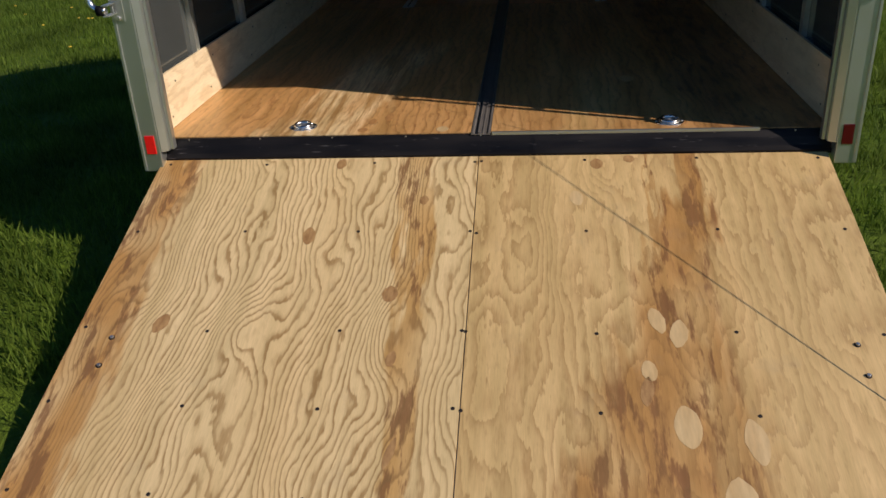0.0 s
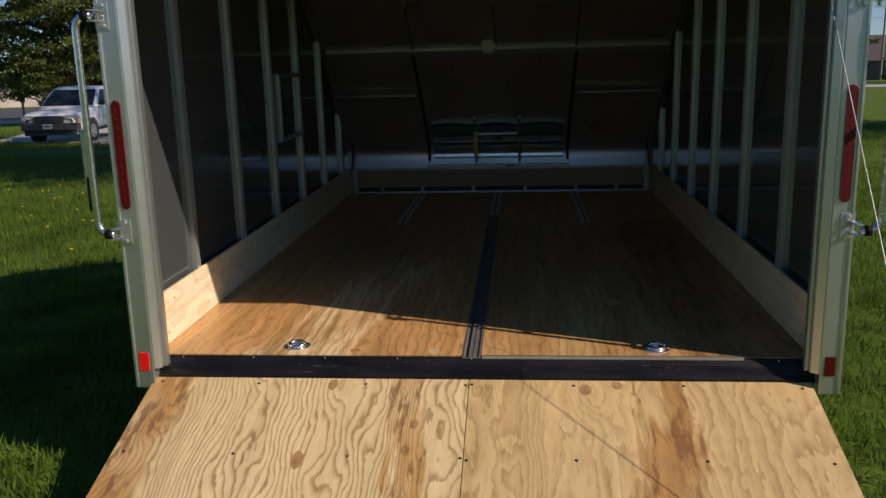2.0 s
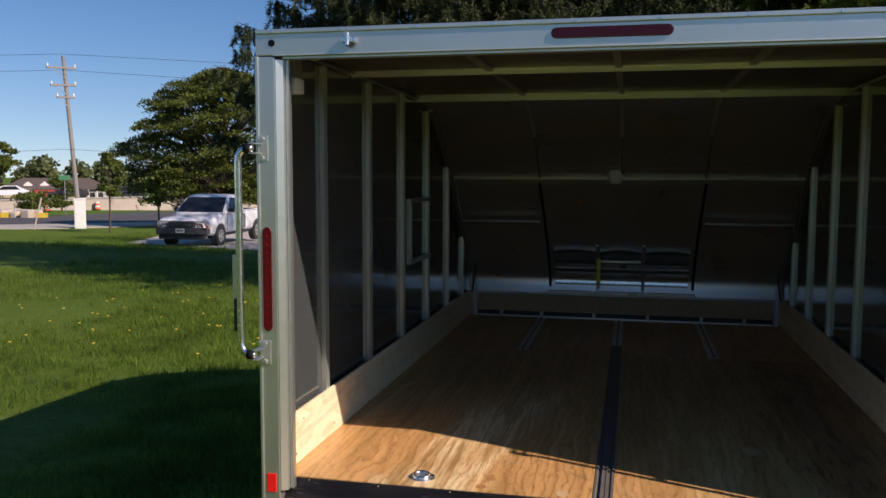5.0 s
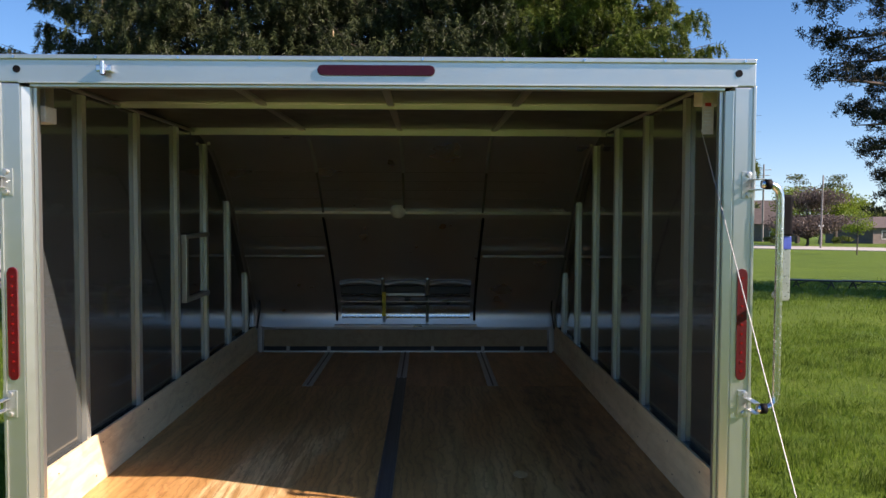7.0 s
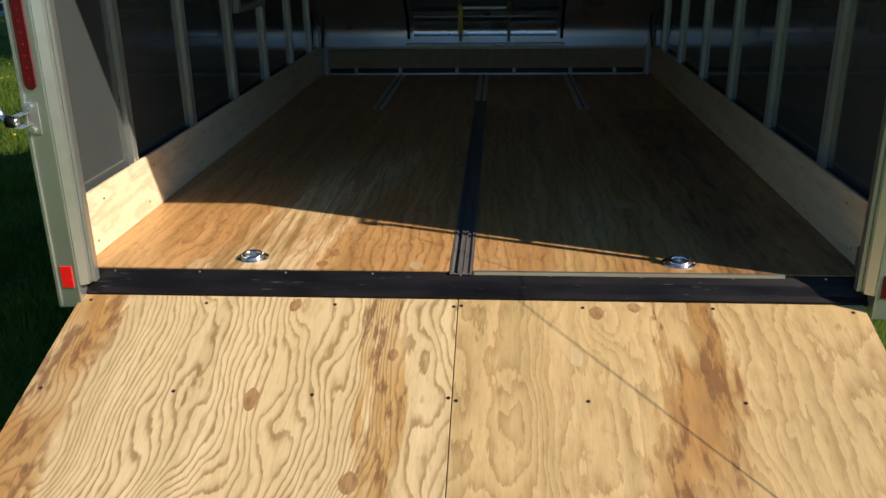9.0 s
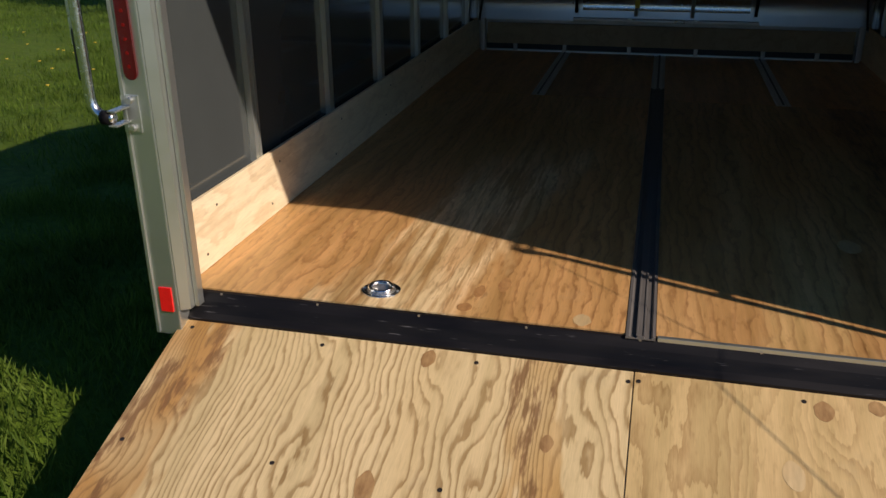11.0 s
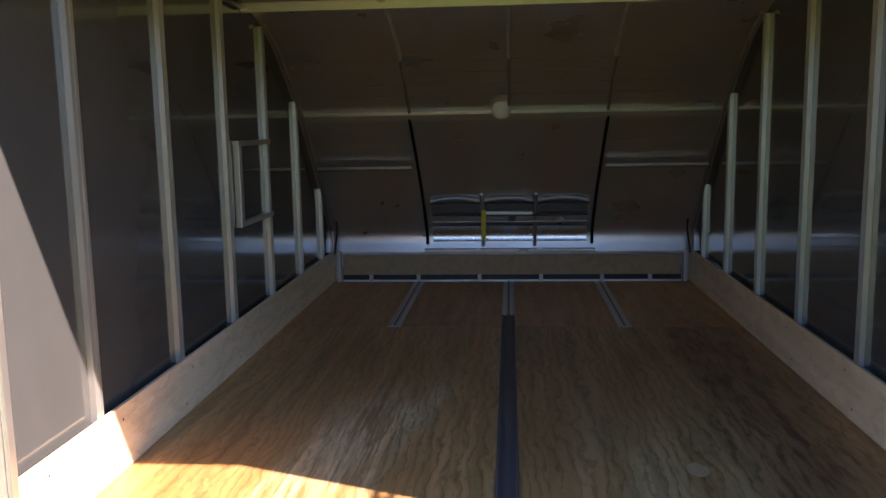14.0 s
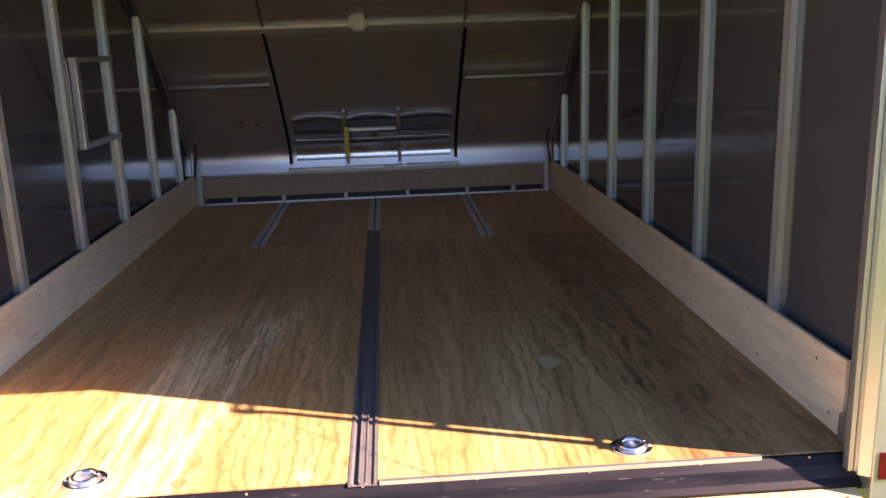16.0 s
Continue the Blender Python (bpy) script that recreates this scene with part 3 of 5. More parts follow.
POST_Y = [0.530, 1.180, 1.825, 2.445, 3.068, 3.640]
for wall, face in ((WL, 1), (WR, -1)):
    for y in POST_Y:
        top = {3.068: 1.212, 3.640: 0.690}.get(y, min(1.622, roof_at(y) - 0.025))
        bm = hat_post(top - 0.02)
        for v in bm.verts:
            v.co = (wall + face * (v.co.x + 0.0005), y + v.co.y, 0.02 + v.co.z)
        part("wall_post", bm, POST, trailer, "pale satin aluminium wall post")
    # curved edge bow along the nose
    line = [(wall + face * 0.035, y - 0.015, z - 0.02) for y, z in ROOF if 2.3 < y < 3.9]
    part("edge_bow", tube(line, 0.011, 8), RAIL, trailer)
    part("top_rail", tube([(wall + face * 0.022, -0.01, 1.632), (wall + face * 0.022, 2.28, 1.620)], 0.009, 8), RAIL, trailer)
    part("clip", box(*sorted((wall + face * 0.01, wall + face * 0.045)), 3.615, 3.665, 0.695, 0.725, 0.004), BLACK, trailer, "black plastic clip")
    part("latch_chain", tube([(wall + face * 0.05, 3.84, 0.20), (wall + face * 0.075, 3.84, 0.36), (wall + face * 0.06, 3.86, 0.52)], 0.007, 6), STEEL, trailer)

for y, low in ((0.94, 1.616), (2.17, 1.602)):
    bm = prism([(y - 0.030, 1.6425), (y - 0.030, 1.637), (y - 0.015, 1.635), (y - 0.013, low), (y + 0.013, low), (y + 0.015, 1.635), (y + 0.030, 1.637), (y + 0.030, 1.6425)], WR - WL - 0.006, lambda u, v, w: (WL + 0.003 + w, u, v))
    part("roof_bow", bm, POST, trailer, "pale aluminium roof bow")
for x in (-0.57, 0.01, 0.575):
    part("roof_stringer", box(x - 0.016, x + 0.016, 0.0, 2.25, 1.627, 1.6425, 0.003), RAIL, trailer)
    part("nose_rib", tube([(x, 2.25, 1.631), (x, 2.44, 1.580), (x, 2.65, 1.486), (x, 2.76, 1.414)], 0.013, 8), POST, trailer, "pale aluminium rib")
    part("nose_rib", tube([(x, 2.76, 1.412), (x, 2.94, 1.291), (x, 3.13, 1.140)], 0.009, 8), RAIL_DARK, trailer, "dull dark rib")
for y, z in ((2.77, 1.408), (2.855, 1.350), (2.945, 1.291), (3.02, 1.232)):
    part("nose_seam", tube([(-0.98, y, z), (0.98, y, z)], 0.0011, 5), RAIL_DARK, trailer)
for x0, x1 in ((-1.05, -0.60), (0.60, 1.05)):
    part("nose_seam", tube([(x0, 3.337, 0.954), (x1, 3.337, 0.954)], 0.0011, 5), RAIL_DARK, trailer)
for x in (-0.206, 0.205):
    part("latch_keeper", tube([(x - 0.012, 3.83, 0.225), (x - 0.012, 3.80, 0.236), (x + 0.012, 3.80, 0.236), (x + 0.012, 3.83, 0.225)], 0.005, 6), ZINC, trailer)
part("nose_bar", prism([(3.125, 1.125), (3.155, 1.150), (3.185, 1.110), (3.165, 1.087)], WR - WL - 0.06, lambda u, v, w: (WL + 0.03 + w, u, v), bevel=0.003), POST, trailer, "pale aluminium cross bar")
for x0, x1 in ((WL + 0.04, -0.60), (0.595, WR - 0.04)):
    part("nose_bar", prism([(3.433, 0.797), (3.449, 0.814), (3.465, 0.797), (3.452, 0.783)], x1 - x0, lambda u, v, w, q=x0: (q + w, u, v), bevel=0.003), RAIL, trailer)
bm = bmesh.new()
bmesh.ops.create_uvsphere(bm, u_segments=16, v_segments=8, radius=0.055)
for v in bm.verts:
    v.co = (-0.035 + v.co.x, 3.10 + v.co.y * 0.5, 1.145 + v.co.z)
part("dome_light", bm, WHITE, trailer, "unlit white dome light", smooth=True)

# framing of a small hatch on one wall, between two posts
for y0, y1, z0, z1 in ((1.935, 2.46, 0.985, 1.01), (1.935, 2.46, 0.615, 0.64), (1.940, 1.985, 0.64, 0.985)):
    part("hatch_framing", box(WL + 0.001, WL + 0.031, y0, y1, z0, z1, 0.003), POST, trailer)


def build_kicks():
    for x0, x1 in ((XL - 0.012, XL), (XR, XR + 0.012)):
        bm = box(x0, x1, 0.06, 3.93, 0.002, 0.212, 0.0015)
        part("kick_panel", bm, PLY_KICK, trailer, "pale plywood kick board along the wall")
    for x0, x1 in ((WL + 0.001, XL - 0.0125), (XR + 0.0125, WR - 0.001)):
        part("kick_backing", box(x0, x1, 0.07, 3.90, 0.10, 0.200), SKIN, trailer)
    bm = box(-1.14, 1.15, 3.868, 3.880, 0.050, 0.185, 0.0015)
    part("kick_panel", bm, PLY_FRONT_DIM, trailer, "plywood kick board across the nose, toned down for shade")
    for y in (0.123, 0.558, 1.15, 1.80, 2.42, 3.05):
        for dz, dy in ((0.044, 0.0), (0.165, 0.08)):
            part("screw", disc((XL + 0.0002, y + dy, dz), 0.004, 0.0012, "x", 8), STEEL, trailer)
            part("screw", disc((XR - 0.0014, y + dy, dz), 0.004, 0.0012, "x", 8), STEEL, trailer)
    for x in (XL + 0.004, XR - 0.004):
        part("kick_stop", box(x - 0.006, x + 0.006, 0.015, 0.058, 0.002, 0.075, 0.002), RAIL, trailer)
    for x in (-1.170, 1.180):
        part("corner_plate", box(x - 0.012, x + 0.012, 3.862, 3.90, 0.0, 0.215, 0.003), NOSE, trailer)
    for x in (-0.95, -0.62, -0.2, 0.22, 0.63, 0.95):
        part("bracket", box(x - 0.012, x + 0.012, 3.872, 3.90, 0.0, 0.07, 0.002), RAIL, trailer)
    # Black sheet stands in for the shade in the gap below the board.
    part("gap_shade_sheet", box(-1.15, 1.16, 3.905, 3.912, -0.02, 0.10), BLACK, trailer)


build_kicks()


def build_floor():
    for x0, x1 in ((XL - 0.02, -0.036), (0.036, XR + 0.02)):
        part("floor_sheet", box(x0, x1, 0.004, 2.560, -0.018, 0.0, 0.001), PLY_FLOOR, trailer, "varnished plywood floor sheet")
    for x0, x1 in ((XL - 0.02, -0.648), (-0.576, -0.036), (0.036, 0.576), (0.648, XR + 0.02)):
        part("floor_sheet", box(x0, x1, 2.564, 3.93, -0.018, 0.0, 0.001), PLY_FLOOR_PLAIN, trailer, "varnished plywood floor sheet with faint grain")
    rng = random.Random(12)
    for x, y, w, h, m in ((-0.367, 0.205, 0.034, 0.095, PLY_STAIN), (-0.425, 0.150, 0.030, 0.075, PLY_STAIN), (-0.445, 0.050, 0.040, 0.050, PLY_STAIN), (-0.144, 0.045, 0.045, 0.065, PLY_PLUG), (0.417, 0.196, 0.040, 0.060, PLY_STAIN), (0.586, 0.70, 0.070, 0.11, PLY_PLUG)):
        ring = [(x + w / 2 * math.cos(k * math.tau / 20) * abs(math.cos(k * math.tau / 20)) ** 0.3 * rng.uniform(0.92, 1.06), y + h / 2 * math.sin(k * math.tau / 20) * rng.uniform(0.95, 1.04)) for k in range(20)]
        part("stain" if m is PLY_STAIN else "plug", prism(ring, 0.0005, along_z(0.0001)), m, trailer, "dark red-brown stain" if m is PLY_STAIN else "pale wood plug")
    part("floor_underside", box(WL, WR, 0.0, FRONT, -0.10, -0.022), RAIL, trailer)
    ribbed = [(-0.035, -0.006), (-0.035, 0.002), (-0.028, 0.003), (-0.024, -0.003), (-0.010, -0.003), (-0.007, 0.003), (0.007, 0.003), (0.010, -0.003), (0.024, -0.003), (0.028, 0.003), (0.035, 0.002), (0.035, -0.006)]
    def ribbed_strip(name, x, y0, y1, wide, material, ridges, label):
        strip = part(name, prism([(u * wide + x, v) for u, v in ribbed], y1 - y0, along_y(y0)), material, trailer, label)
        for u in (-0.0085, 0.0085):
            part("ridge", box(x + u - 0.0022, x + u + 0.0022, y0 + 0.002, y1 - 0.002, 0.002, 0.0055, 0.0008), ridges, strip)
        # Dark raised strip stands in for the shade of the centre groove.
        if material is STRIP:
            part("groove_shade", box(x - 0.0058, x + 0.0058, y0 + 0.002, y1 - 0.002, 0.002, 0.0038), RAIL_DARK, strip, "dark strip standing in for a shaded groove")

    ribbed_strip("centre_rail", 0.0, -0.012, 2.842, 1.0, RAIL_DARK, RAIL_DARK, "ribbed dark grey centre rail")
    ribbed_strip("centre_rail", 0.0, 2.856, 3.925, 1.0, STRIP, STRIP, "ribbed bright aluminium centre rail")
    for x in (-0.612, 0.612):
        ribbed_strip("floor_strip", x, 2.568, 3.875, 0.97, STRIP, STRIP, "ribbed aluminium floor strip")
    part("front_trim", box(-1.15, 1.16, 3.885, 3.90, -0.004, 0.010, 0.003), POST, trailer)
    part("edge_trim", box(0.04, 0.98, -0.008, 0.004, -0.020, 0.002, 0.001), FRAME, trailer)
    # rubber flap over the hinge
    flap = [(0.012, -0.012), (0.010, -0.004), (-0.006, -0.006), (-0.022, -0.026), (-0.034, -0.055), (-0.048, -0.067), (-0.046, -0.080), (-0.020, -0.078), (0.0, -0.030)]
    part("hinge_flap", prism(flap, 2.44, along_x(-1.215)), FLAP, trailer, "black rubber flap over the ramp hinge")
    for i in range(9):
        x = -1.1 + i * 0.275
        part("screw", disc((x, -0.0085, -0.008), 0.0035, -0.0015, "y", 8), RAIL, trailer)


build_floor()


def tie_ring(x, y):
    ring = new("tie_down_ring")
    ring.parent = trailer
    ring.location = (x, y, 0)
    part("dish", disc((0, 0, -0.001), 0.053, 0.005, "z", 24, None, 0.92, 0.0018), CHROME, ring, "oval chrome dish")
    part("well", disc((0, 0, 0.0035), 0.040, 0.0022, "z", 20, None, 0.85, 0.0008), RAIL, ring)
    loop = [(0.030 * math.cos(k * math.tau / 18), 0.026 * math.sin(k * math.tau / 18) - 0.002, 0.011 + 0.003 * math.sin(k * math.tau / 18)) for k in range(19)]
    part("ring", tube(loop, 0.0062, 8), CHROME, ring, "chrome D ring lying flat", smooth=True)
    part("lug", box(-0.014, 0.014, 0.014, 0.034, 0.004, 0.017, 0.004), CHROME, ring)
    for k in range(2):
        part("screw", disc((0.046 * (1 - 2 * k), 0, 0.004), 0.0045, 0.002, "z", 8), ZINC, ring)


tie_ring(-0.683, 0.095)
tie_ring(0.681, 0.086)


def pill(length, width, depth, cx, cz, upright, y):
    """A long lens with round ends on the rear face."""
    pts = []
    r, h = width / 2, length / 2 - width / 2
    for k in range(17):
        a = math.pi * k / 16
        pts.append((r * math.cos(a), h + r * math.sin(a)))
    for k in range(17):
        a = math.pi + math.pi * k / 16
        pts.append((r * math.cos(a), -h + r * math.sin(a)))
    if not upright:
        pts = [(v, u) for u, v in pts]
    return prism([(cx + u, cz + v) for u, v in pts], -depth, along_y(y), bevel=0.003)


def build_rear_frame():
    """Posts, header and corner pieces of the rear opening, with lamps and reflectors."""
    rear = new("rear_frame")
    rear.parent = trailer
    Y0 = -0.085
    for s, out in ((-1, -1.258), (1, 1.290)):
        inn = out - s * 0.072
        part("corner_post", box(*sorted((out, inn)), Y0, -0.034, -0.105, 1.577, 0.004), FRAME, rear, "satin aluminium corner post")
        part("post_lip", box(*sorted((out, out - s * 0.010)), Y0 - 0.006, Y0 + 0.004, -0.10, 1.58, 0.002), FRAME, rear)
        wedge = [(inn, -0.036), (inn, Y0 + 0.003), (inn - s * 0.004, Y0 + 0.002), (inn - s * 0.026, Y0 + 0.017), (inn - s * 0.027, -0.036)]
        part("door_jamb", prism(wedge, 1.596, along_z(-0.03)), FRAME, rear, "bright slanted jamb strip")
        part("jamb_lip", box(*sorted((inn - s * 0.028, inn - s * 0.040)), Y0 + 0.036, -0.022, -0.03, 1.570, 0.002), FRAME, rear)
        part("tail_light", pill(0.385, 0.034, 0.007, out - s * 0.036, 0.770, True, Y0), RED, rear, "long red tail light lens")
        for k in range(11):
            part("led", disc((out - s * 0.036, Y0 - 0.0065, 0.61 + 0.032 * k), 0.0045, -0.002, "y", 8), LED, rear)
        part("reflector", box(*sorted((out - s * 0.022, out - s * 0.058)), Y0 - 0.004, Y0 + 0.001, -0.035, 0.035, 0.001), REFLECT if s < 0 else REFLECT_SHADED, rear, "small red reflector")
        for z in (1.248, 0.496):
            reach = 0.080 if s > 0 else 0.062
            plate = part("hinge_bracket", box(*sorted((out + s * 0.003, out - s * 0.044)), Y0 - 0.004, Y0 + 0.001, z - 0.046, z + 0.046, 0.0015), FRAME, rear, "aluminium bracket")
            for dz in (-0.0175, 0.0175):
                part("lug", box(*sorted((out + s * 0.004, out - s * 0.018)), Y0 - reach, Y0 - 0.004, z + dz - 0.0022, z + dz + 0.0022, 0.001), ZINC, plate)
            for dz in (-0.034, 0.034):
                part("bolt", disc((out - s * 0.022, Y0 - 0.004, z + dz), 0.010, -0.010, "y", 10, bevel=0.003), ZINC, plate)
    part("header", box(-1.258, 1.290, Y0, -0.034, 1.580, 1.660, 0.004), FRAME, rear, "satin aluminium header beam")
    part("header_lip", box(-1.255, 1.287, Y0 - 0.010, -0.031, 1.656, 1.672, 0.003), FRAME, rear)
    part("header_seam", box(-1.19, 1.225, Y0 - 0.003, Y0 + 0.004, 1.578, 1.584, 0.001), POST, rear)
    part("header_jamb", box(-1.16, 1.19, Y0 + 0.015, -0.026, 1.568, 1.579, 0.002), FRAME, rear)
    part("marker_lamp", pill(0.395, 0.034, 0.010, 0.003, 1.626, False, Y0), RED_DARK, rear, "long dark red marker lamp")
    for x in (-1.195, 1.230):
        part("grommet", disc((x, Y0 + 0.001, 1.624), 0.0125, -0.004, "y", 14), RUBBER, rear)
    for i in range(10):
        part("rivet", disc((-1.20 + i * 0.272, Y0 - 0.010, 1.664), 0.0055, -0.003, "y", 8), CHROME, rear)
    for i in range(16):
        part("rivet", disc((-1.22 + i * 0.163, -0.05, 1.672), 0.006, 0.003, "z", 8), CHROME, rear)
    knob = part("door_catch", box(-0.925, -0.875, Y0 - 0.022, Y0 + 0.001, 1.614, 1.637, 0.004), CHROME, rear, "small chrome catch")
    part("pin", tube([(-0.90, Y0 - 0.03, 1.604), (-0.90, Y0 - 0.03, 1.647)], 0.008, 8), CHROME, knob)
    part("bumper", disc((-0.90, Y0 - 0.02, 1.610), 0.010, -0.012, "y", 10), BLACK, knob)
    part("wire_clip", box(0.35, 0.375, -0.02, 0.02, 1.585, 1.62, 0.003), YELLOW, rear, "yellow clip")


build_rear_frame()


def lock_bar(s, out, grip_up):
    """The swinging lock bar on a corner post, with its flat lever and rubber grip."""
    bar = new("lock_bar")
    bar.parent = trailer
    Y = -0.161 if s > 0 else -0.134
    x0, x1 = out - s * 0.005, out + s * (0.059 if s > 0 else 0.052)
    line = bent([(x0, Y, 1.248), (x1, Y, 1.248), (x1, Y, 0.496), (x0, Y, 0.496)], 0.05)
    part("bar", tube(line, 0.0130, 14), CHROME, bar, "bright steel lock bar", smooth=True)
    for z in (1.248, 0.496):
        part("sleeve", tube([(out + s * 0.004, Y, z), (out + s * 0.026, Y, z)], 0.0175, 12), RUBBER, bar, "black rubber sleeve", smooth=True)
    lx = x1 + s * 0.040
    if grip_up:
        part("lever", box(lx - 0.016, lx + 0.016, Y + 0.040, Y + 0.048, 0.855, 1.10, 0.003), ZINC, bar)
        part("band", box(lx - 0.017, lx + 0.017, Y + 0.038, Y + 0.050, 1.030, 1.075, 0.003), BLUE, bar, "blue sleeve")
        part("grip", box(lx - 0.018, lx + 0.018, Y + 0.032, Y + 0.056, 1.075, 1.215, 0.008), RUBBER, bar, "black rubber grip")
        part("pivot", disc((lx - 0.03, Y + 0.005, 0.875), 0.014, 0.045, "y", 12, bevel=0.002), ZINC, bar)
    else:
        lx = x1 - 0.024
        part("lever", box(lx - 0.016, lx + 0.016, Y + 0.02, Y + 0.028, 0.66, 0.86, 0.003), ZINC, bar)
        part("grip", box(lx - 0.013, lx + 0.013, Y + 0.016, Y + 0.034, 0.575, 0.70, 0.008), BLACK, bar, "black rubber grip")


lock_bar(-1, -1.258, False)
lock_bar(1, 1.290, True)

# axle, wheels and jack under the floor
part("axle", tube([(-1.02, 2.15, -0.335), (1.02, 2.15, -0.335)], 0.03, 8), RUBBER, trailer)
for s in (-1, 1):
    gear = new("trailer_wheel")
    gear.parent = trailer
    part("tyre", disc((s * 1.0 - 0.08, 2.15, -0.335), 0.22, 0.16, "x", 24, bevel=0.03), RUBBER, gear)
    part("rim", disc((s * 1.0 + (0.075 if s > 0 else -0.085), 2.15, -0.335), 0.13, 0.012, "x", 18, bevel=0.004), ZINC, gear)
    part("hanger", box(s * 0.80 - 0.025, s * 0.80 + 0.025, 1.85, 2.45, -0.32, -0.102, 0.01), RUBBER, trailer)
part("tongue", box(-0.04, 0.04, 3.2, 4.9, -0.18, -0.102, 0.006), RAIL, trailer)
part("jack", tube([(0.0, 4.6, -0.10), (0.0, 4.6, ground_z(4.6) + 0.02)], 0.028, 8), ZINC, trailer)
part("jack_foot", box(-0.09, 0.09, 4.51, 4.69, ground_z(4.6) - 0.01, ground_z(4.6) + 0.02, 0.004), ZINC, trailer)

# inside the opening: spring boxes, tag, ramp cable
part("spring_box", box(-1.235, -1.165, 0.06, 0.15, 1.462, 1.520, 0.006), WHITE, trailer, "off-white plastic box under the roof")
part("box_bracket", box(-1.240, -1.170, 0.07, 0.14, 1.521, 1.642, 0.003), RAIL, trailer)
part("spring_box", box(1.165, 1.25, 0.10, 0.20, 1.545, 1.60, 0.006), WHITE, trailer, "off-white plastic box under the roof")
tag = part("warning_tag", box(1.165, 1.207, 0.095, 0.0965, 1.435, 1.565, 0.0006), CARD, trailer, "pale hanging card tag")
part("mark", box(1.175, 1.197, 0.0935, 0.0945, 1.535, 1.548), TAGRED, tag)
for k in range(5):
    part("mark", box(1.171, 1.199 - 0.004 * (k % 2), 0.0935, 0.0945, 1.515 - 0.012 * k, 1.519 - 0.012 * k), GREYBOX, tag)
part("ramp_cable", tube([(1.165, 0.10, 1.45), (1.20, -0.55, 0.51), (1.238, -1.205, -0.435)], 0.0017, 8), WIRE, trailer, "thin pale steel ramp cable")

part("cable_bracket", box(1.222, 1.246, -1.235, -1.185, -0.475, -0.425, 0.003), ZINC, trailer)


# ---- ramp ----
def build_ramp():
    ramp = new("ramp")
    ramp.parent = trailer
    slope = math.degrees(math.atan2(0.512, 1.62))
    ramp.matrix_basis = pose(0, -0.035, -0.072, slope, 0, 0)
    LEN = 1.55
    a = part("plywood_sheet", box(-1.200, -0.0085, -LEN, 0.0, -0.016, 0.0, 0.0012), PLY_RAMP_A, ramp, "pale plywood sheet with bold dark grain")
    b = part("plywood_sheet", box(-0.0055, 1.205, -LEN, 0.0, -0.016, 0.0, 0.0012), PLY_RAMP_B, ramp, "tan plywood sheet with soft brown grain")
    part("ramp_frame", box(-1.195, 1.20, -LEN + 0.005, -0.005, -0.036, -0.0165, 0.002), FRAME, ramp)
    # countersunk screws in rows across the sheets
    sm = mesh_of("screw", disc((0, 0, -0.0005), 0.0058, 0.001, "z", 8), STEEL)
    for y in (-0.042, -0.418, -0.848, -1.128, -1.40, -1.52):
        for x in (-1.17, -0.787, -0.386, -0.026, 0.005, 0.361, 0.764, 1.163):
            ob = new("screw", sm)
            ob.parent = ramp
            ob.location = (x + random.uniform(-0.012, 0.012), y + random.uniform(-0.008, 0.008), 0.0006)
    for s in (-1, 1):
        for y in (-0.885, -0.992):
            bolt = part("bolt", disc((s * 1.075, y, 0.0), 0.009, 0.002, "z", 12, bevel=0.0008), STEEL, ramp)
            part("head", disc((s * 1.075, y, 0.002), 0.006, 0.005, "z", 8, bevel=0.0015), ZINC, bolt)
    rng = random.Random(5)

    def blot(name, x, y, w, h, turn, material, parent, pointed):
        pts = []
        for k in range(20):
            t = k * math.tau / 20
            u, v = w / 2 * math.copysign(abs(math.cos(t)) ** (1.35 if pointed else 1.0), math.cos(t)), h / 2 * math.sin(t)
            u, v = u * rng.uniform(0.93, 1.07), v * rng.uniform(0.95, 1.05)
            c, s = math.cos(turn), math.sin(turn)
            pts.append((x + u * c - v * s, y + u * s + v * c))
        part(name, prism(pts, 0.0004, along_z(0.0001)), material, parent)

    for x, y, w, h in ((-0.556, -0.435, 0.044, 0.085), (-0.507, -0.048, 0.038, 0.06), (-0.941, -0.825, 0.046, 0.08), (-0.184, -0.255, 0.030, 0.05), (-0.249, -0.70, 0.050, 0.07), (-0.215, -0.953, 0.030, 0.06), (-0.182, -1.266, 0.024, 0.10)):
        blot("knot", x, y, w, h, rng.uniform(-0.3, 0.3), PLY_KNOT, a, True)
    for x, y, w, h in ((0.411, -0.064, 0.045, 0.06), (0.525, -0.038, 0.04, 0.045), (0.493, -1.055, 0.036, 0.10)):
        blot("knot", x, y, w, h, rng.uniform(-0.2, 0.2), PLY_KNOT, b, True)
    for x, y, w, h in ((0.544, -0.80, 0.046, 0.10), (0.600, -0.850, 0.052, 0.105), (0.505, -0.985, 0.045, 0.075), (0.585, -1.165, 0.072, 0.135), (0.750, -1.205, 0.058, 0.14), (0.685, -1.375, 0.08, 0.13), (0.335, -0.25, 0.045, 0.08)):
        blot("plug", x, y, w, h, rng.uniform(-0.25, 0.25), PLY_PLUG, b, True)


build_ramp()


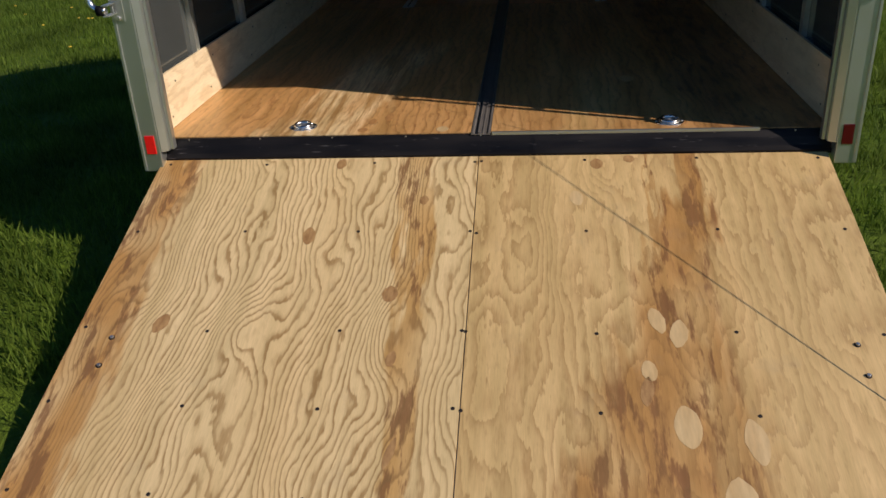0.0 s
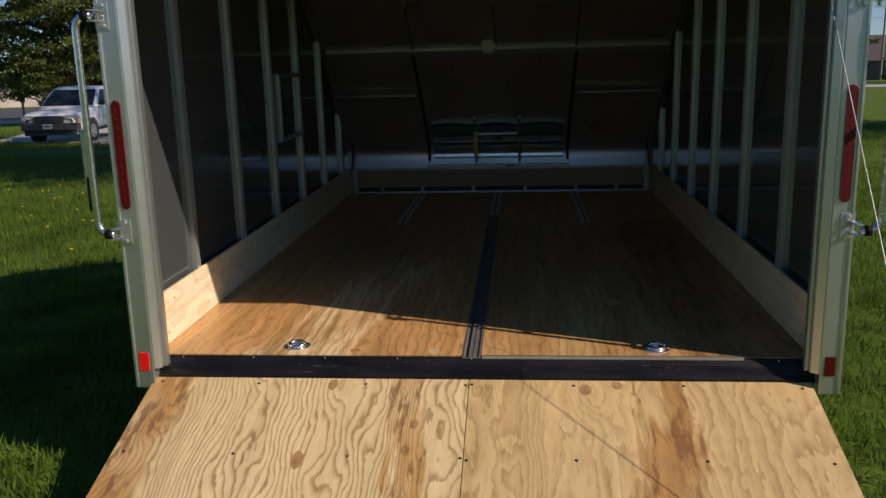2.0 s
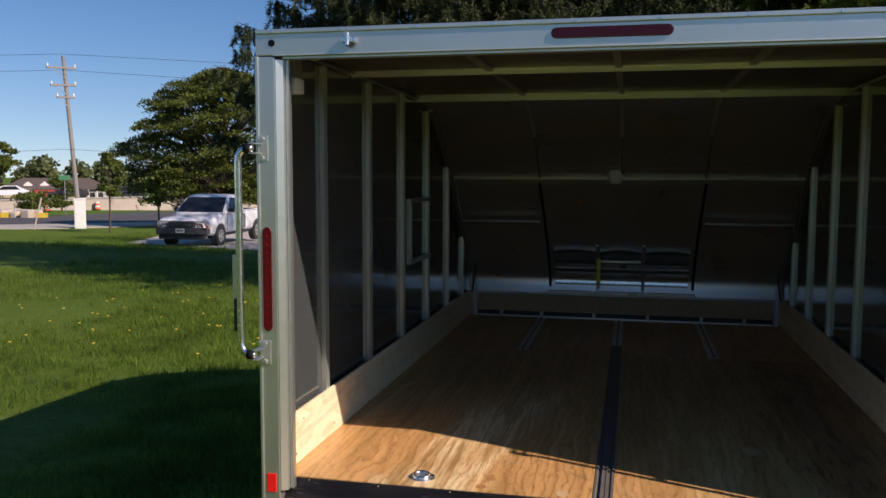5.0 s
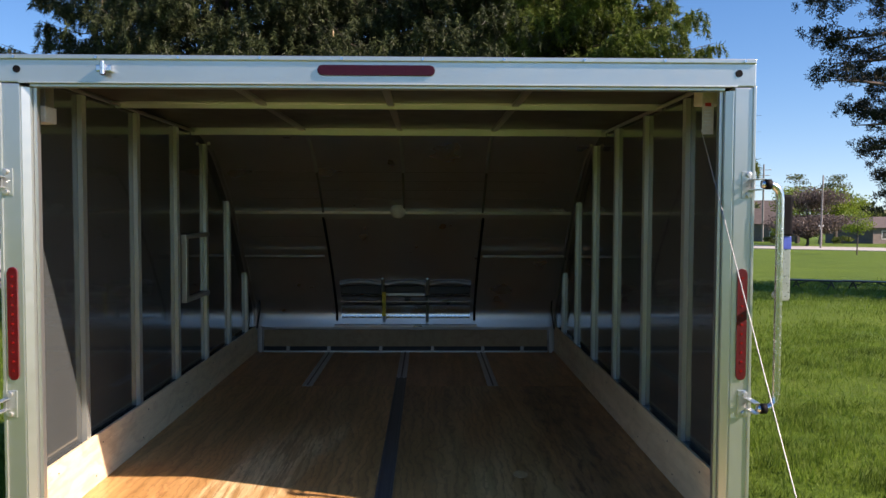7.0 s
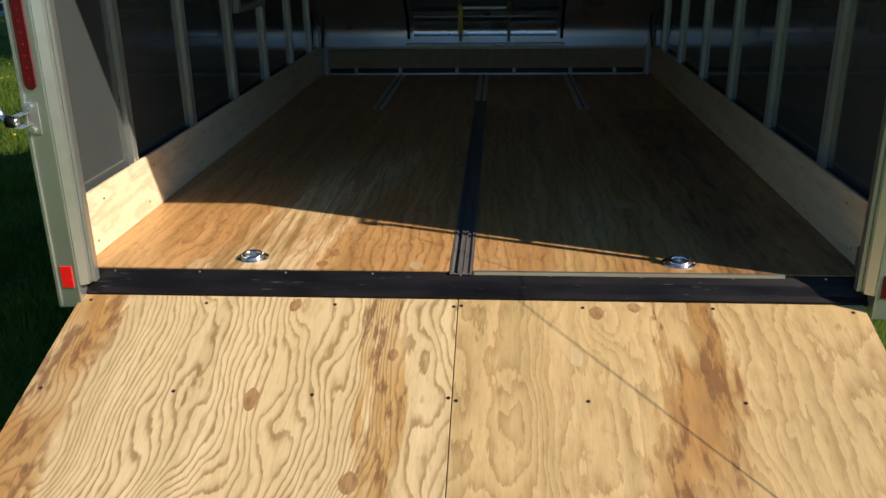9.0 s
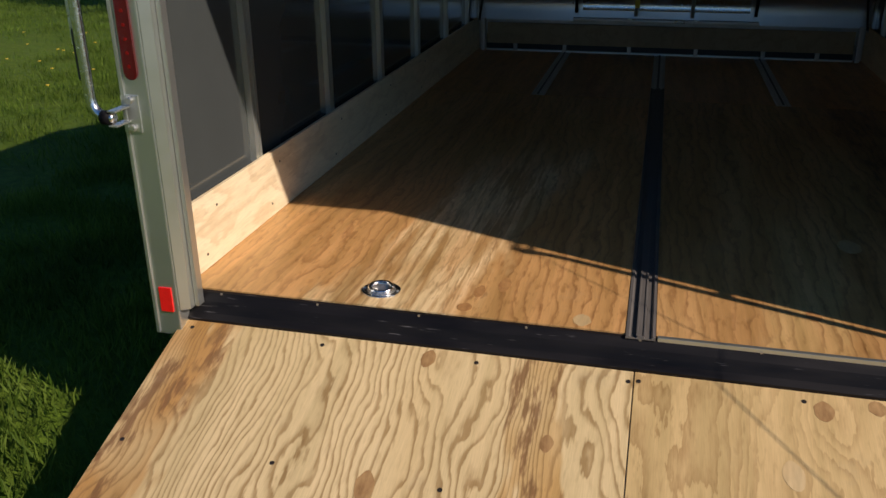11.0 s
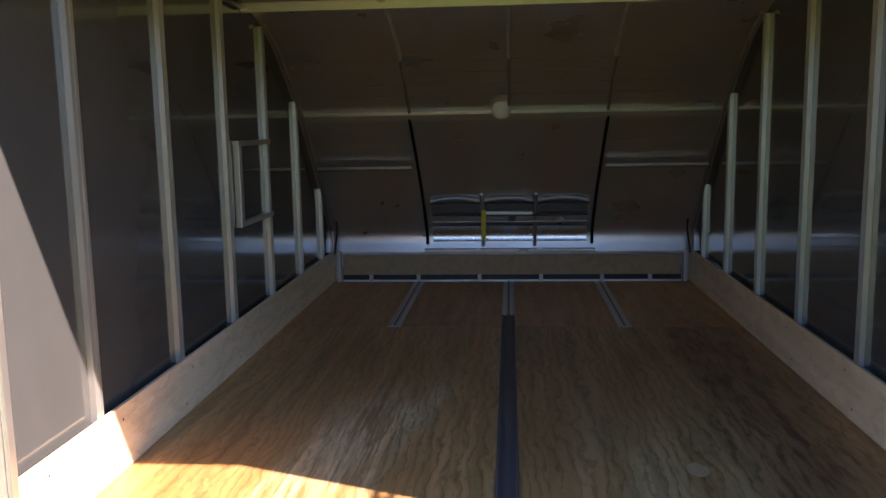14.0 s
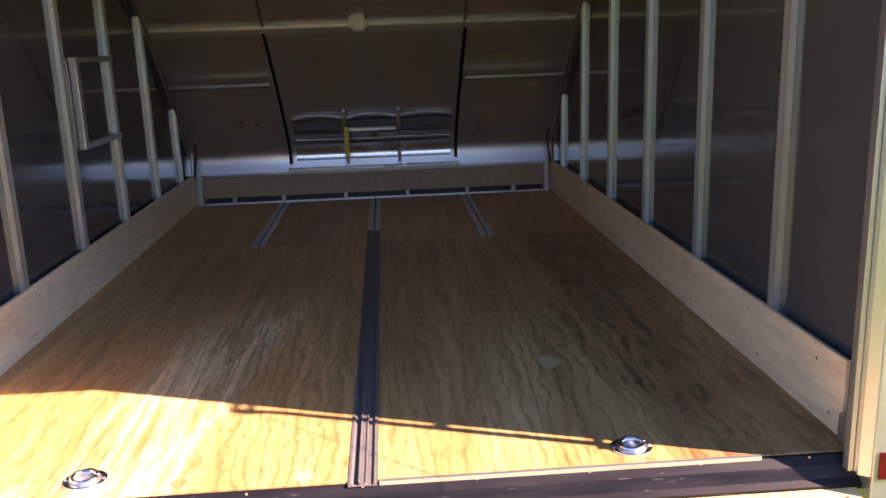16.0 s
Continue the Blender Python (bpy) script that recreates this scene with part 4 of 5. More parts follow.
# ---- plants ----
def quads_mesh(name, centres, along, across, material, bend=None):
    """Many small pointed leaves or sprays in one mesh: each a kite of two triangles."""
    n = len(centres)
    co = np.empty((n, 4, 3), np.float32)
    co[:, 0] = centres - along * 0.5
    co[:, 1] = centres - along * 0.08 + across * 0.5
    co[:, 2] = centres + along * 0.5
    co[:, 3] = centres - along * 0.08 - across * 0.5
    if bend is not None:
        co[:, 1] += bend
        co[:, 3] += bend
    me = bpy.data.meshes.new(name)
    me.vertices.add(4 * n)
    me.vertices.foreach_set("co", co.ravel())
    me.loops.add(4 * n)
    me.loops.foreach_set("vertex_index", np.arange(4 * n, dtype=np.int32))
    me.polygons.add(n)
    me.polygons.foreach_set("loop_start", np.arange(0, 4 * n, 4, dtype=np.int32))
    me.polygons.foreach_set("loop_total", np.full(n, 4, np.int32))
    me.materials.append(material)
    me.update()
    me.validate()
    return me


def needles_mesh(name, roots, along, across, material):
    """Many thin needles in one mesh, each a single long triangle."""
    n = len(roots)
    co = np.empty((n, 3, 3), np.float32)
    co[:, 0] = roots + across * 0.5
    co[:, 1] = roots - across * 0.5
    co[:, 2] = roots + along
    me = bpy.data.meshes.new(name)
    me.vertices.add(3 * n)
    me.vertices.foreach_set("co", co.ravel())
    me.loops.add(3 * n)
    me.loops.foreach_set("vertex_index", np.arange(3 * n, dtype=np.int32))
    me.polygons.add(n)
    me.polygons.foreach_set("loop_start", np.arange(0, 3 * n, 3, dtype=np.int32))
    me.polygons.foreach_set("loop_total", np.full(n, 3, np.int32))
    me.materials.append(material)
    me.update()
    me.validate()
    return me


def unit(v):
    return v / np.maximum(np.linalg.norm(v, axis=-1, keepdims=True), 1e-6)


def crown_part(name, centres, along, across, material, parent, label="", needles=False):
    ob = new(name, (needles_mesh if needles else quads_mesh)(name, centres, along, across, material))
    ob.parent = parent
    ob["kind"] = "stuff"
    if label:
        ob["label"] = label
    return ob


def spruce(x, y, height, radius, seed, material, label, dense=1.0):
    """A spruce: tiers of drooping limbs hung with curtains of needle twigs, and cones among them."""
    rng = np.random.default_rng(seed)
    tree = thing("spruce_tree", label, "tree", (x, y, ground_z(y, x)), group="spruces behind the trailer")
    part("trunk", tube([(0, 0, -0.1), (0.02, 0.01, height * 0.4), (0, 0, height * 0.97)], 0.2, 10, taper=[0.24, 0.15, 0.02]), BARK, tree)
    limbs, C, A, W, K = bmesh.new(), [], [], [], []
    tiers, low = int(height / 0.42), 3.0
    for i in range(tiers):
        z = low + (height - low - 0.2) * i / tiers
        reach = radius * (1 - (z - low) / (height - low)) ** 0.8
        for k in range(9):
            az = k * math.tau / 9 + i * 0.61 + rng.uniform(-0.25, 0.25)
            L = reach * rng.uniform(0.78, 1.12) + 0.2
            out = np.array([math.cos(az), math.sin(az), 0.0])
            side = np.array([-math.sin(az), math.cos(az), 0.0])
            ts = np.linspace(0, 1, 6)
            droop = -0.34 * L * ts + 0.26 * L * ts**3
            spine = out * (ts * L)[:, None] + np.stack([0 * ts, 0 * ts, z + droop], 1)
            tube([tuple(p) for p in spine[::2]] + [tuple(spine[-1])], 0.02, 4, limbs, taper=[0.022, 0.015, 0.009, 0.004])
            near = z < 7.2
            tassels = int(dense * max(L, 0.6) * ((27 if out[1] < 0.35 else 8) if near else 6))
            t = rng.uniform(0.10, 1.0, tassels) ** 0.7
            base = np.stack([np.interp(t, ts, spine[:, j]) for j in range(3)], 1)
            fan = rng.normal(0, 0.16 * L + 0.05, tassels) * (1.05 - t * 0.6)
            base += side * fan[:, None] - np.array([0, 0, 1]) * (np.abs(fan) * 0.25)[:, None]
            drop = rng.uniform(0.16, 0.46, tassels) * (1.15 - 0.5 * t)
            lean = unit(out * rng.uniform(-0.05, 0.5, tassels)[:, None] + side * rng.normal(0, 0.2, tassels)[:, None] - np.array([0, 0, 1]))
            per = 64 if near else 14
            u = rng.uniform(0, 1, (tassels, per, 1))
            root = (base[:, None] + lean[:, None] * (drop[:, None, None] * u) + rng.normal(0, 0.010, (tassels, per, 3))).reshape(-1, 3)
            way = unit(lean[:, None] * 0.6 + rng.normal(0, 0.6, (tassels, per, 3))).reshape(-1, 3)
            size = 1.25 if near else 2.6
            hang = rng.uniform(0.055, 0.105, len(root)) * size
            C.append(root)
            A.append(way * hang[:, None])
            W.append(unit(np.cross(way, rng.normal(0, 1, (len(root), 3)))) * rng.uniform(0.010, 0.015, len(root))[:, None] * size)
            if near and rng.random() < 0.7:
                K.append(base[: rng.integers(1, 5)] - np.array([0, 0, 0.16]))
    part("branchwork", limbs, BARK, tree)
    crown_part("crown", np.concatenate(C), np.concatenate(A), np.concatenate(W), material, tree, needles=True)
    if K:
        k = np.concatenate(K)
        cones = bmesh.new()
        for p in k[:420]:
            tube([tuple(p + (0, 0, 0.06)), tuple(p + (0, 0, 0.02)), tuple(p - (0, 0, 0.05))], 0.016, 5, cones, taper=[0.006, 0.018, 0.008])
        ob = part("cone_cluster", cones, CONE, tree, "pale brown hanging cones")
        ob["kind"] = "stuff"
    return tree


def broadleaf(name, x, y, height, radius, bole, seed, material, label, leaves=6000, size=0.20, flat=0.8, group="", spread=0.135):
    """A broad-leaved tree: forked limbs, with leaves gathered in clumps round the limb ends."""
    rng = np.random.default_rng(seed)
    tree = thing(name, label, "tree", (x, y, ground_z(y, x)), group=group)
    thick = max(0.02, height * (0.010 if radius < 1.2 else 0.022))
    part("trunk", tube([(0, 0, -0.1), (0.03 * radius, 0, bole), (0, 0.02 * radius, height * 0.72)], 0.2, 8, taper=[thick * 1.3, thick, thick * 0.35]), BARK, tree)
    limbs, tips = bmesh.new(), []
    mid, half = (bole + height) / 2, (height - bole) / 2
    count = max(24, int(leaves / 170))
    lobes = [np.append(unit(rng.normal(0, 1, 3)) * rng.uniform(0.65, 1.0), rng.uniform(0.22, 0.40)) for _ in range(max(7, min(26, count // 12)))]
    for k in range(count):
        lobe = lobes[k % len(lobes)]
        d = unit(lobe[:3] * 0.78 + unit(rng.normal(0, 1, 3)) * lobe[3] * rng.uniform(0.3, 1.0) ** 0.5)
        r = np.linalg.norm(lobe[:3] * 0.72 + d * lobe[3] * 0.5) * rng.uniform(0.8, 1.05)
        tip = np.array([d[0] * radius * r, d[1] * radius * r, mid + d[2] * half * r * (1.0 if d[2] > 0 else flat)])
        tips.append(tip)
        if k % 2 == 0:
            start = np.array([0, 0, bole + (tip[2] - bole) * 0.3])
            bend = (start + tip) / 2 + np.array([0, 0, -0.05 * height])
            tube([tuple(start), tuple(bend), tuple(tip)], 0.02, 4, limbs, taper=[thick * 0.4, thick * 0.22, thick * 0.07])
    part("branchwork", limbs, BARK, tree)
    tips = np.array(tips)
    per = max(1, leaves // count)
    c = np.repeat(tips, per, 0) + np.clip(rng.normal(0, 1, (count * per, 3)), -1.4, 1.4) * radius * spread * (1.2, 1.2, 0.42)
    way = unit(rng.normal(0, 1, (len(c), 3)) + (0, 0, -0.35))
    crown_part("crown", c, way * rng.uniform(0.7, 1.3, len(c))[:, None] * size, unit(np.cross(way, rng.normal(0, 1, (len(c), 3)))) * size * 0.72, material, tree)
    return tree


def pine(x, y, height, seed):
    """An old pine: bare bole, crooked limbs from low down, airy tufts of needles with sky between them."""
    rng = np.random.default_rng(seed)
    tree = thing("pine_tree", "tall dark pine with a bare trunk and tufted limbs", "tree", (x, y, ground_z(y, x)))
    line = [(0, 0, -0.1), (0.01, 0, 0.5), (0.05, 0, 3.0), (0.16, 0.1, 6.0), (0.3, 0.1, height)]
    part("trunk", tube(line, 0.2, 14, taper=[0.235, 0.195, 0.155, 0.13, 0.03]), BARK_DARK, tree, "dark rough bark")
    limbs, C, A, W = bmesh.new(), [], [], []
    for k in range(60):
        z = 2.5 + (height - 2.8) * (k / 60) ** 1.05
        az = k * 2.4 + rng.uniform(-0.4, 0.4)
        L = 2.15 * float(np.interp(z, (2.5, 3.0, 3.6, 4.6, 6.0, 8.5), (0.22, 0.38, 0.62, 0.85, 1.0, 1.05))) * rng.uniform(0.7, 1.12) * (1.0 if z < height * 0.7 else 0.6)
        out = np.array([math.cos(az), math.sin(az), 0.0])
        side = np.array([-math.sin(az), math.cos(az), 0.0])
        ts = np.linspace(0, 1, 6)
        spine = np.array([0.03 + 0.02 * z, 0, z]) + out * (ts * L)[:, None] + np.stack([0 * ts, 0 * ts, L * rng.uniform(-0.45, 0.2) * (ts - 0.4 * ts**2)], 1) + side * (0.12 * L * np.sin(ts * 5 + k))[:, None]
        tube([tuple(p) for p in spine], 0.02, 5, limbs, taper=[0.06, 0.05, 0.04, 0.03, 0.02, 0.008])
        for j in range(int(6.2 * L / 2.2) + 1):
            t = rng.uniform(0.35, 1.0) ** 0.8
            root0 = np.array([np.interp(t, ts, spine[:, m]) for m in range(3)])
            pad = root0 + side * rng.normal(0, 0.42 * (1.25 - t)) + np.array([0, 0, rng.normal(0.05, 0.16)])
            tube([tuple(root0), tuple((root0 + pad) / 2 + (0, 0, 0.03)), tuple(pad)], 0.01, 4, limbs, taper=[0.014, 0.010, 0.006])
            n = 400
            lumps = pad + rng.normal(0, 1, (8, 3)) * (0.24, 0.24, 0.10)
            root = lumps[rng.integers(0, 8, n)] + rng.normal(0, 1, (n, 3)) * (0.045, 0.045, 0.035)
            way = unit(rng.normal(0, 1, (n, 3)) + (0, 0, 0.4))
            ln = rng.uniform(0.05, 0.10, n)
            C.append(root + way * (ln * 0.5)[:, None])
            A.append(way * ln[:, None])
            W.append(unit(np.cross(way, rng.normal(0, 1, (n, 3)))) * 0.026)
    part("branchwork", limbs, BARK, tree)
    crown_part("crown", np.concatenate(C), np.concatenate(A), np.concatenate(W), PINE, tree, needles=True)
    return tree


def maple(x, y, height, radius, bole, seed, label, pads=230, leaves=640):
    """A broad maple: limbs that carry flat layered sprays of leaves, lit from above with dark gaps between."""
    rng = np.random.default_rng(seed)
    tree = thing("maple_tree", label, "tree", (x, y, ground_z(y, x)))
    part("trunk", tube([(0, 0, -0.1), (0.08, 0, bole), (0.05, 0.1, height * 0.45), (0, 0, height * 0.85)], 0.2, 10, taper=[0.27, 0.20, 0.13, 0.04]), BARK, tree)
    limbs, C, A, W = bmesh.new(), [], [], []
    wide = bole + (height - bole) * 0.34
    for k in range(pads):
        z = bole * 0.9 + (height - bole * 0.9) * ((k + 0.5) / pads) ** 0.92
        reach = radius * ((1 - ((z - wide) / (height - wide)) ** 2) ** 0.75 if z > wide else 0.80 + 0.20 * (z - bole * 0.9) / (wide - bole * 0.9))
        az = k * 2.39996 + rng.uniform(-0.3, 0.3)
        reach *= 1.0 + 0.13 * math.sin(3 * az + seed) + 0.07 * math.sin(7 * az + z)
        far = reach * rng.uniform(0.35, 1.0) ** 0.55
        out = np.array([math.cos(az), math.sin(az), 0.0])
        side = np.array([-math.sin(az), math.cos(az), 0.0])
        tip = out * far + np.array([0, 0, z])
        start = np.array([0.04, 0.04, max(bole, z - 0.55 * far)])
        tube([tuple(start), tuple((start + tip) / 2 + (0, 0, 0.12 * far)), tuple(tip)], 0.02, 4, limbs, taper=[0.065, 0.035, 0.010])
        size = rng.uniform(0.65, 1.15) * (0.75 + 0.25 * radius / 4.6)
        a, b = rng.normal(0, 0.5, leaves), rng.normal(0, 0.62, leaves)
        keep = a * a + b * b < rng.uniform(0.7, 1.7)
        a, b = a[keep], b[keep]
        n = len(a)
        h = rng.normal(0, 0.085, n) - 0.20 * (a * a + b * b) + 0.10 * np.sin(a * 5 + k) * np.sin(b * 5)
        C.append(tip + out * (a * size)[:, None] + side * (b * size)[:, None] + np.stack([0 * a, 0 * a, h * size], 1))
        way = unit(rng.normal(0, 1, (n, 3)) * (1, 1, 0.55) + out * 0.35 + (0, 0, -0.25))
        A.append(way * rng.uniform(0.10, 0.17, n)[:, None])
        W.append(unit(np.cross(way, rng.normal(0, 0.55, (n, 3)) + (0, 0, 1))) * rng.uniform(0.08, 0.12, n)[:, None])
    part("branchwork", limbs, BARK, tree)
    crown_part("crown", np.concatenate(C), np.concatenate(A), np.concatenate(W), LEAF, tree)
    return tree


spruce(-3.75, 13.4, 17.0, 4.1, 1, NEEDLE, "dark green spruce with drooping cone-hung limbs")
spruce(0.15, 14.4, 18.0, 4.4, 2, NEEDLE, "tall dark green spruce with drooping limbs")
spruce(2.75, 13.5, 16.0, 3.2, 3, NEEDLE_SUNLIT, "brighter green spruce with full sun put into its needles")
# Added tree, hidden behind the rest, to throw shade on lawn and drive.
spruce(-1.2, 19.5, 16.0, 4.2, 9, NEEDLE, "added dark spruce hidden behind the others, shading lawn and drive", 0.28)
pine(11.76, 17.4, 13.0, 4)
broadleaf("shade_tree", 21.0, 18.6, 9.0, 4.2, 2.2, 31, LEAF, "broad green shade tree at the lawn's edge", 16000, 0.2)
maple(-22.4, 41.2, 8.7, 5.7, 1.5, 5, "broad full-crowned green maple with layered limbs")
broadleaf("young_tree", -22.94, 31.1, 3.95, 0.62, 1.05, 6, LEAF, "slim young tree with green leaves", 3600, 0.10, spread=0.20)
broadleaf("young_tree", -22.3, 36.2, 3.4, 0.85, 1.0, 16, LEAF, "slim young tree beside the drive", 3600, 0.10, spread=0.22)


def grass_patch(x0, x1, y0, y1, count, seed, tall):
    rng = np.random.default_rng(seed)
    p = np.stack([rng.uniform(x0, x1, count), rng.uniform(y0, y1, count)], 1)
    keep = np.ones(count, bool)
    keep &= ~((np.abs(p[:, 0]) < 1.24) & (p[:, 1] < -0.02) & (p[:, 1] > -1.53))
    keep &= ~((p[:, 0] > -22.5) & (p[:, 0] < -4) & (p[:, 1] > 20.9) & (p[:, 1] > 23.6 - (p[:, 0] + 17.2) * 0.38) & (p[:, 1] > 21.3 + (p[:, 0] + 11.2) * 0.35) & (p[:, 0] > -17.2 - (p[:, 1] - 23.6) * 0.36))
    clump = np.sin(p[:, 0] * 5.1 + np.sin(p[:, 1] * 3.3) * 2) * np.sin(p[:, 1] * 4.7 + np.sin(p[:, 0] * 2.9) * 2)
    soft = np.minimum(np.minimum(p[:, 0] - x0, x1 - p[:, 0]), np.minimum(p[:, 1] - y0, y1 - p[:, 1])) / (0.30 * min(x1 - x0, y1 - y0)) * (1.0 + 0.7 * clump)
    near_trailer = (np.abs(p[:, 0]) < 2.0) & (p[:, 1] > -0.9) & (p[:, 1] < 4.0)
    keep &= near_trailer | (rng.uniform(0, 1, count) < soft)
    keep &= rng.uniform(0, 1, count) < 0.72 + 0.28 * clump
    p, clump = p[keep], clump[keep]
    n = len(p)
    h = tall * rng.uniform(0.5, 1.25, n) * (1.0 + 0.35 * clump)
    way = unit(np.stack([rng.normal(0, 0.42, n), rng.normal(0, 0.42, n), np.ones(n)], 1))
    z = -0.47 + 0.05 * np.clip(p[:, 1], -6, 0) - 0.04 * np.clip(p[:, 1], 0, 10) - 0.027 * np.clip(p[:, 1] - 10, 0, 410) - 0.003 * np.clip(-p[:, 0] - 4, 0, 150)
    c = np.stack([p[:, 0], p[:, 1], z], 1) + way * (h * 0.46)[:, None]
    across = unit(np.cross(way, rng.normal(0, 1, (n, 3)))) * (rng.uniform(0.004, 0.008, n) * (0.7 + 6 * tall))[:, None]
    ob = new("grass", quads_mesh("grass", c, way * h[:, None], across, BLADE))
    return tagged(ob, "short thick green lawn grass", "grass", kind="stuff")


grass_patch(-3.6, -1.22, -2.2, 3.4, 60000, 1, 0.075)
grass_patch(-7.5, -1.3, 2.0, 9.5, 70000, 2, 0.085)
grass_patch(1.24, 5.0, -1.8, 5.5, 75000, 3, 0.080)
grass_patch(2.2, 9.0, 5.0, 13.0, 60000, 4, 0.095)
grass_patch(-14.0, -4.5, 7.5, 18.0, 60000, 5, 0.10)
grass_patch(4.0, 17.0, 12.5, 27.0, 60000, 6, 0.13)
grass_patch(-22.0, -4.5, 17.5, 32.0, 60000, 7, 0.13)


def dandelions():
    rng = np.random.default_rng(8)
    bm = bmesh.new()
    for _ in range(60):
        x, y = rng.uniform(-9, -3.2), rng.uniform(4.0, 11.0)
        disc((x, y, ground_z(y, x) + 0.075), 0.016, 0.008, "z", 6, bm)
    tagged(part("dandelions", bm, YPAINT), "scattered yellow dandelion heads in the lawn", "flowers", kind="stuff")


dandelions()


# ---- paving and far ground, on the left ----
slab("driveway", [(-17.2, 23.6), (-11.2, 21.3), (-4.0, 23.8), (-4.0, 37.0), (-22.0, 37.0)], 0.02, CONCRETE, "pale worn concrete driveway", "driveway")
slab("pavement", [(-60.2, 26.5), (-34.0, 31.0), (-29.3, 32.9), (-27.4, 35.3), (-25.7, 39.3), (-21.0, 44.5), (-4.3, 54.0), (-4.3, 60.4), (-22.5, 51.5), (-29.6, 45.7), (-31.8, 41.0), (-33.8, 38.4), (-38.0, 36.2), (-60.2, 32.0)], 0.03, CONCRETE, "pale concrete roadside pavement", "pavement")
slab("road", [(-94.6, 28.0), (-60.2, 32.2), (-38.0, 36.4), (-33.8, 38.6), (-31.8, 41.2), (-29.6, 45.9), (-22.5, 51.7), (-4.3, 60.6), (-6.9, 92.0), (-50.1, 78.9), (-46.4, 56.5), (-68.8, 50.0), (-94.6, 45.0)], 0.015, ASPHALT, "dark grey asphalt road", "road")
slab("parking_lot", [(-80.0, 72.6), (-34.8, 104.2), (-44.0, 117.4), (-89.2, 85.8)], 1.35, ASPHALT, "raised asphalt parking lot behind a wall", "parking lot")
slab("path", [(20.0, 96.5), (35.0, 87.0), (44.2, 73.0), (80.0, 20.0), (92.0, 28.0), (53.3, 88.7), (44.8, 108.0), (20.0, 121.0)], 0.05, CONCRETE, "pale street beyond the lawn", "road")


def utility_pole(x, y, height, label, arms=((0.93, 1.5), (0.83, 1.3), (0.76, 0.9)), turn=20, lean=0.0):
    pole = thing("utility_pole", label, "pole", (x, y, ground_z(y, x)), turn)
    pole.matrix_basis = pose(x, y, ground_z(y, x), 0, -lean, 0) @ pose(0, 0, 0, 0, 0, turn)
    part("mast", tube([(0, 0, -0.2), (0, 0, height * 0.5), (0, 0, height)], 0.15, 10, taper=[height * 0.0135, height * 0.012, height * 0.0095]), POLEWOOD, pole)
    for f, w in arms:
        part("crossarm", box(-w * 0.62, w * 0.38, -0.12, -0.04, height * f - 0.05, height * f + 0.05, 0.01), POLEWOOD, pole)
        part("brace", tube([(-w * 0.45, -0.1, height * f), (0, -0.1, height * f - 0.55)], 0.02, 6), ZINC, pole)
        for u in (-0.58, 0.34):
            part("insulator", disc((u * w, -0.08, height * f + 0.05), 0.05, 0.14, "z", 8, bevel=0.01), GREYBOX, pole)
    return pole


utility_pole(-27.74, 35.65, 8.8, "weathered wooden utility pole with cross arms", turn=60, lean=4.4)
for z0, z1 in ((7.7, 8.2), (6.9, 7.0), (2.9, 3.0)):
    ob = part("power_line", tube([(-75, 17, z0 - 1.4), (-51, 25, z0 - 1.8), (-28.3, 35.4, z0 - 0.5), (-3, 46, z1 - 1.8), (25, 60, z1)], 0.009, 5), BLACK)
    tagged(ob, "thin dark overhead power line", "cable", group="overhead lines")
cabinet = thing("utility_cabinet", "pale grey metal roadside cabinet", "cabinet", (-27.3, 35.05, ground_z(35.05, -27.3)), 35)
part("body", box(-0.27, 0.27, -0.27, 0.27, 0, 1.45, 0.02), GREYBOX, cabinet)
part("cap", box(-0.29, 0.29, -0.29, 0.29, 1.45, 1.53, 0.015), GREYBOX, cabinet)
part("door", box(-0.23, 0.23, -0.283, -0.27, 0.12, 1.36, 0.006), GREYBOX, cabinet)
stake = part("marker_stake", tube([(-28.25, 32.79, ground_z(32.8, -28) - 0.05), (-27.85, 32.9, ground_z(32.8, -28) + 1.55)], 0.04, 6), SAND)
tagged(stake, "leaning pale wooden marker stake in the grass", "stake")


# ---- the pickup on the drive ----
def loft(rings, bm=None, caps=True):
    """A skin through rings of equal point count."""
    own = bmesh.new()
    rows = [[own.verts.new(p) for p in ring] for ring in rings]
    n = len(rows[0])
    for p, q in zip(rows, rows[1:]):
        for k in range(n):
            own.faces.new((p[k], p[(k + 1) % n], q[(k + 1) % n], q[k]))
    if caps:
        own.faces.new(rows[0][::-1])
        own.faces.new(rows[-1])
    return joined(bm, own)


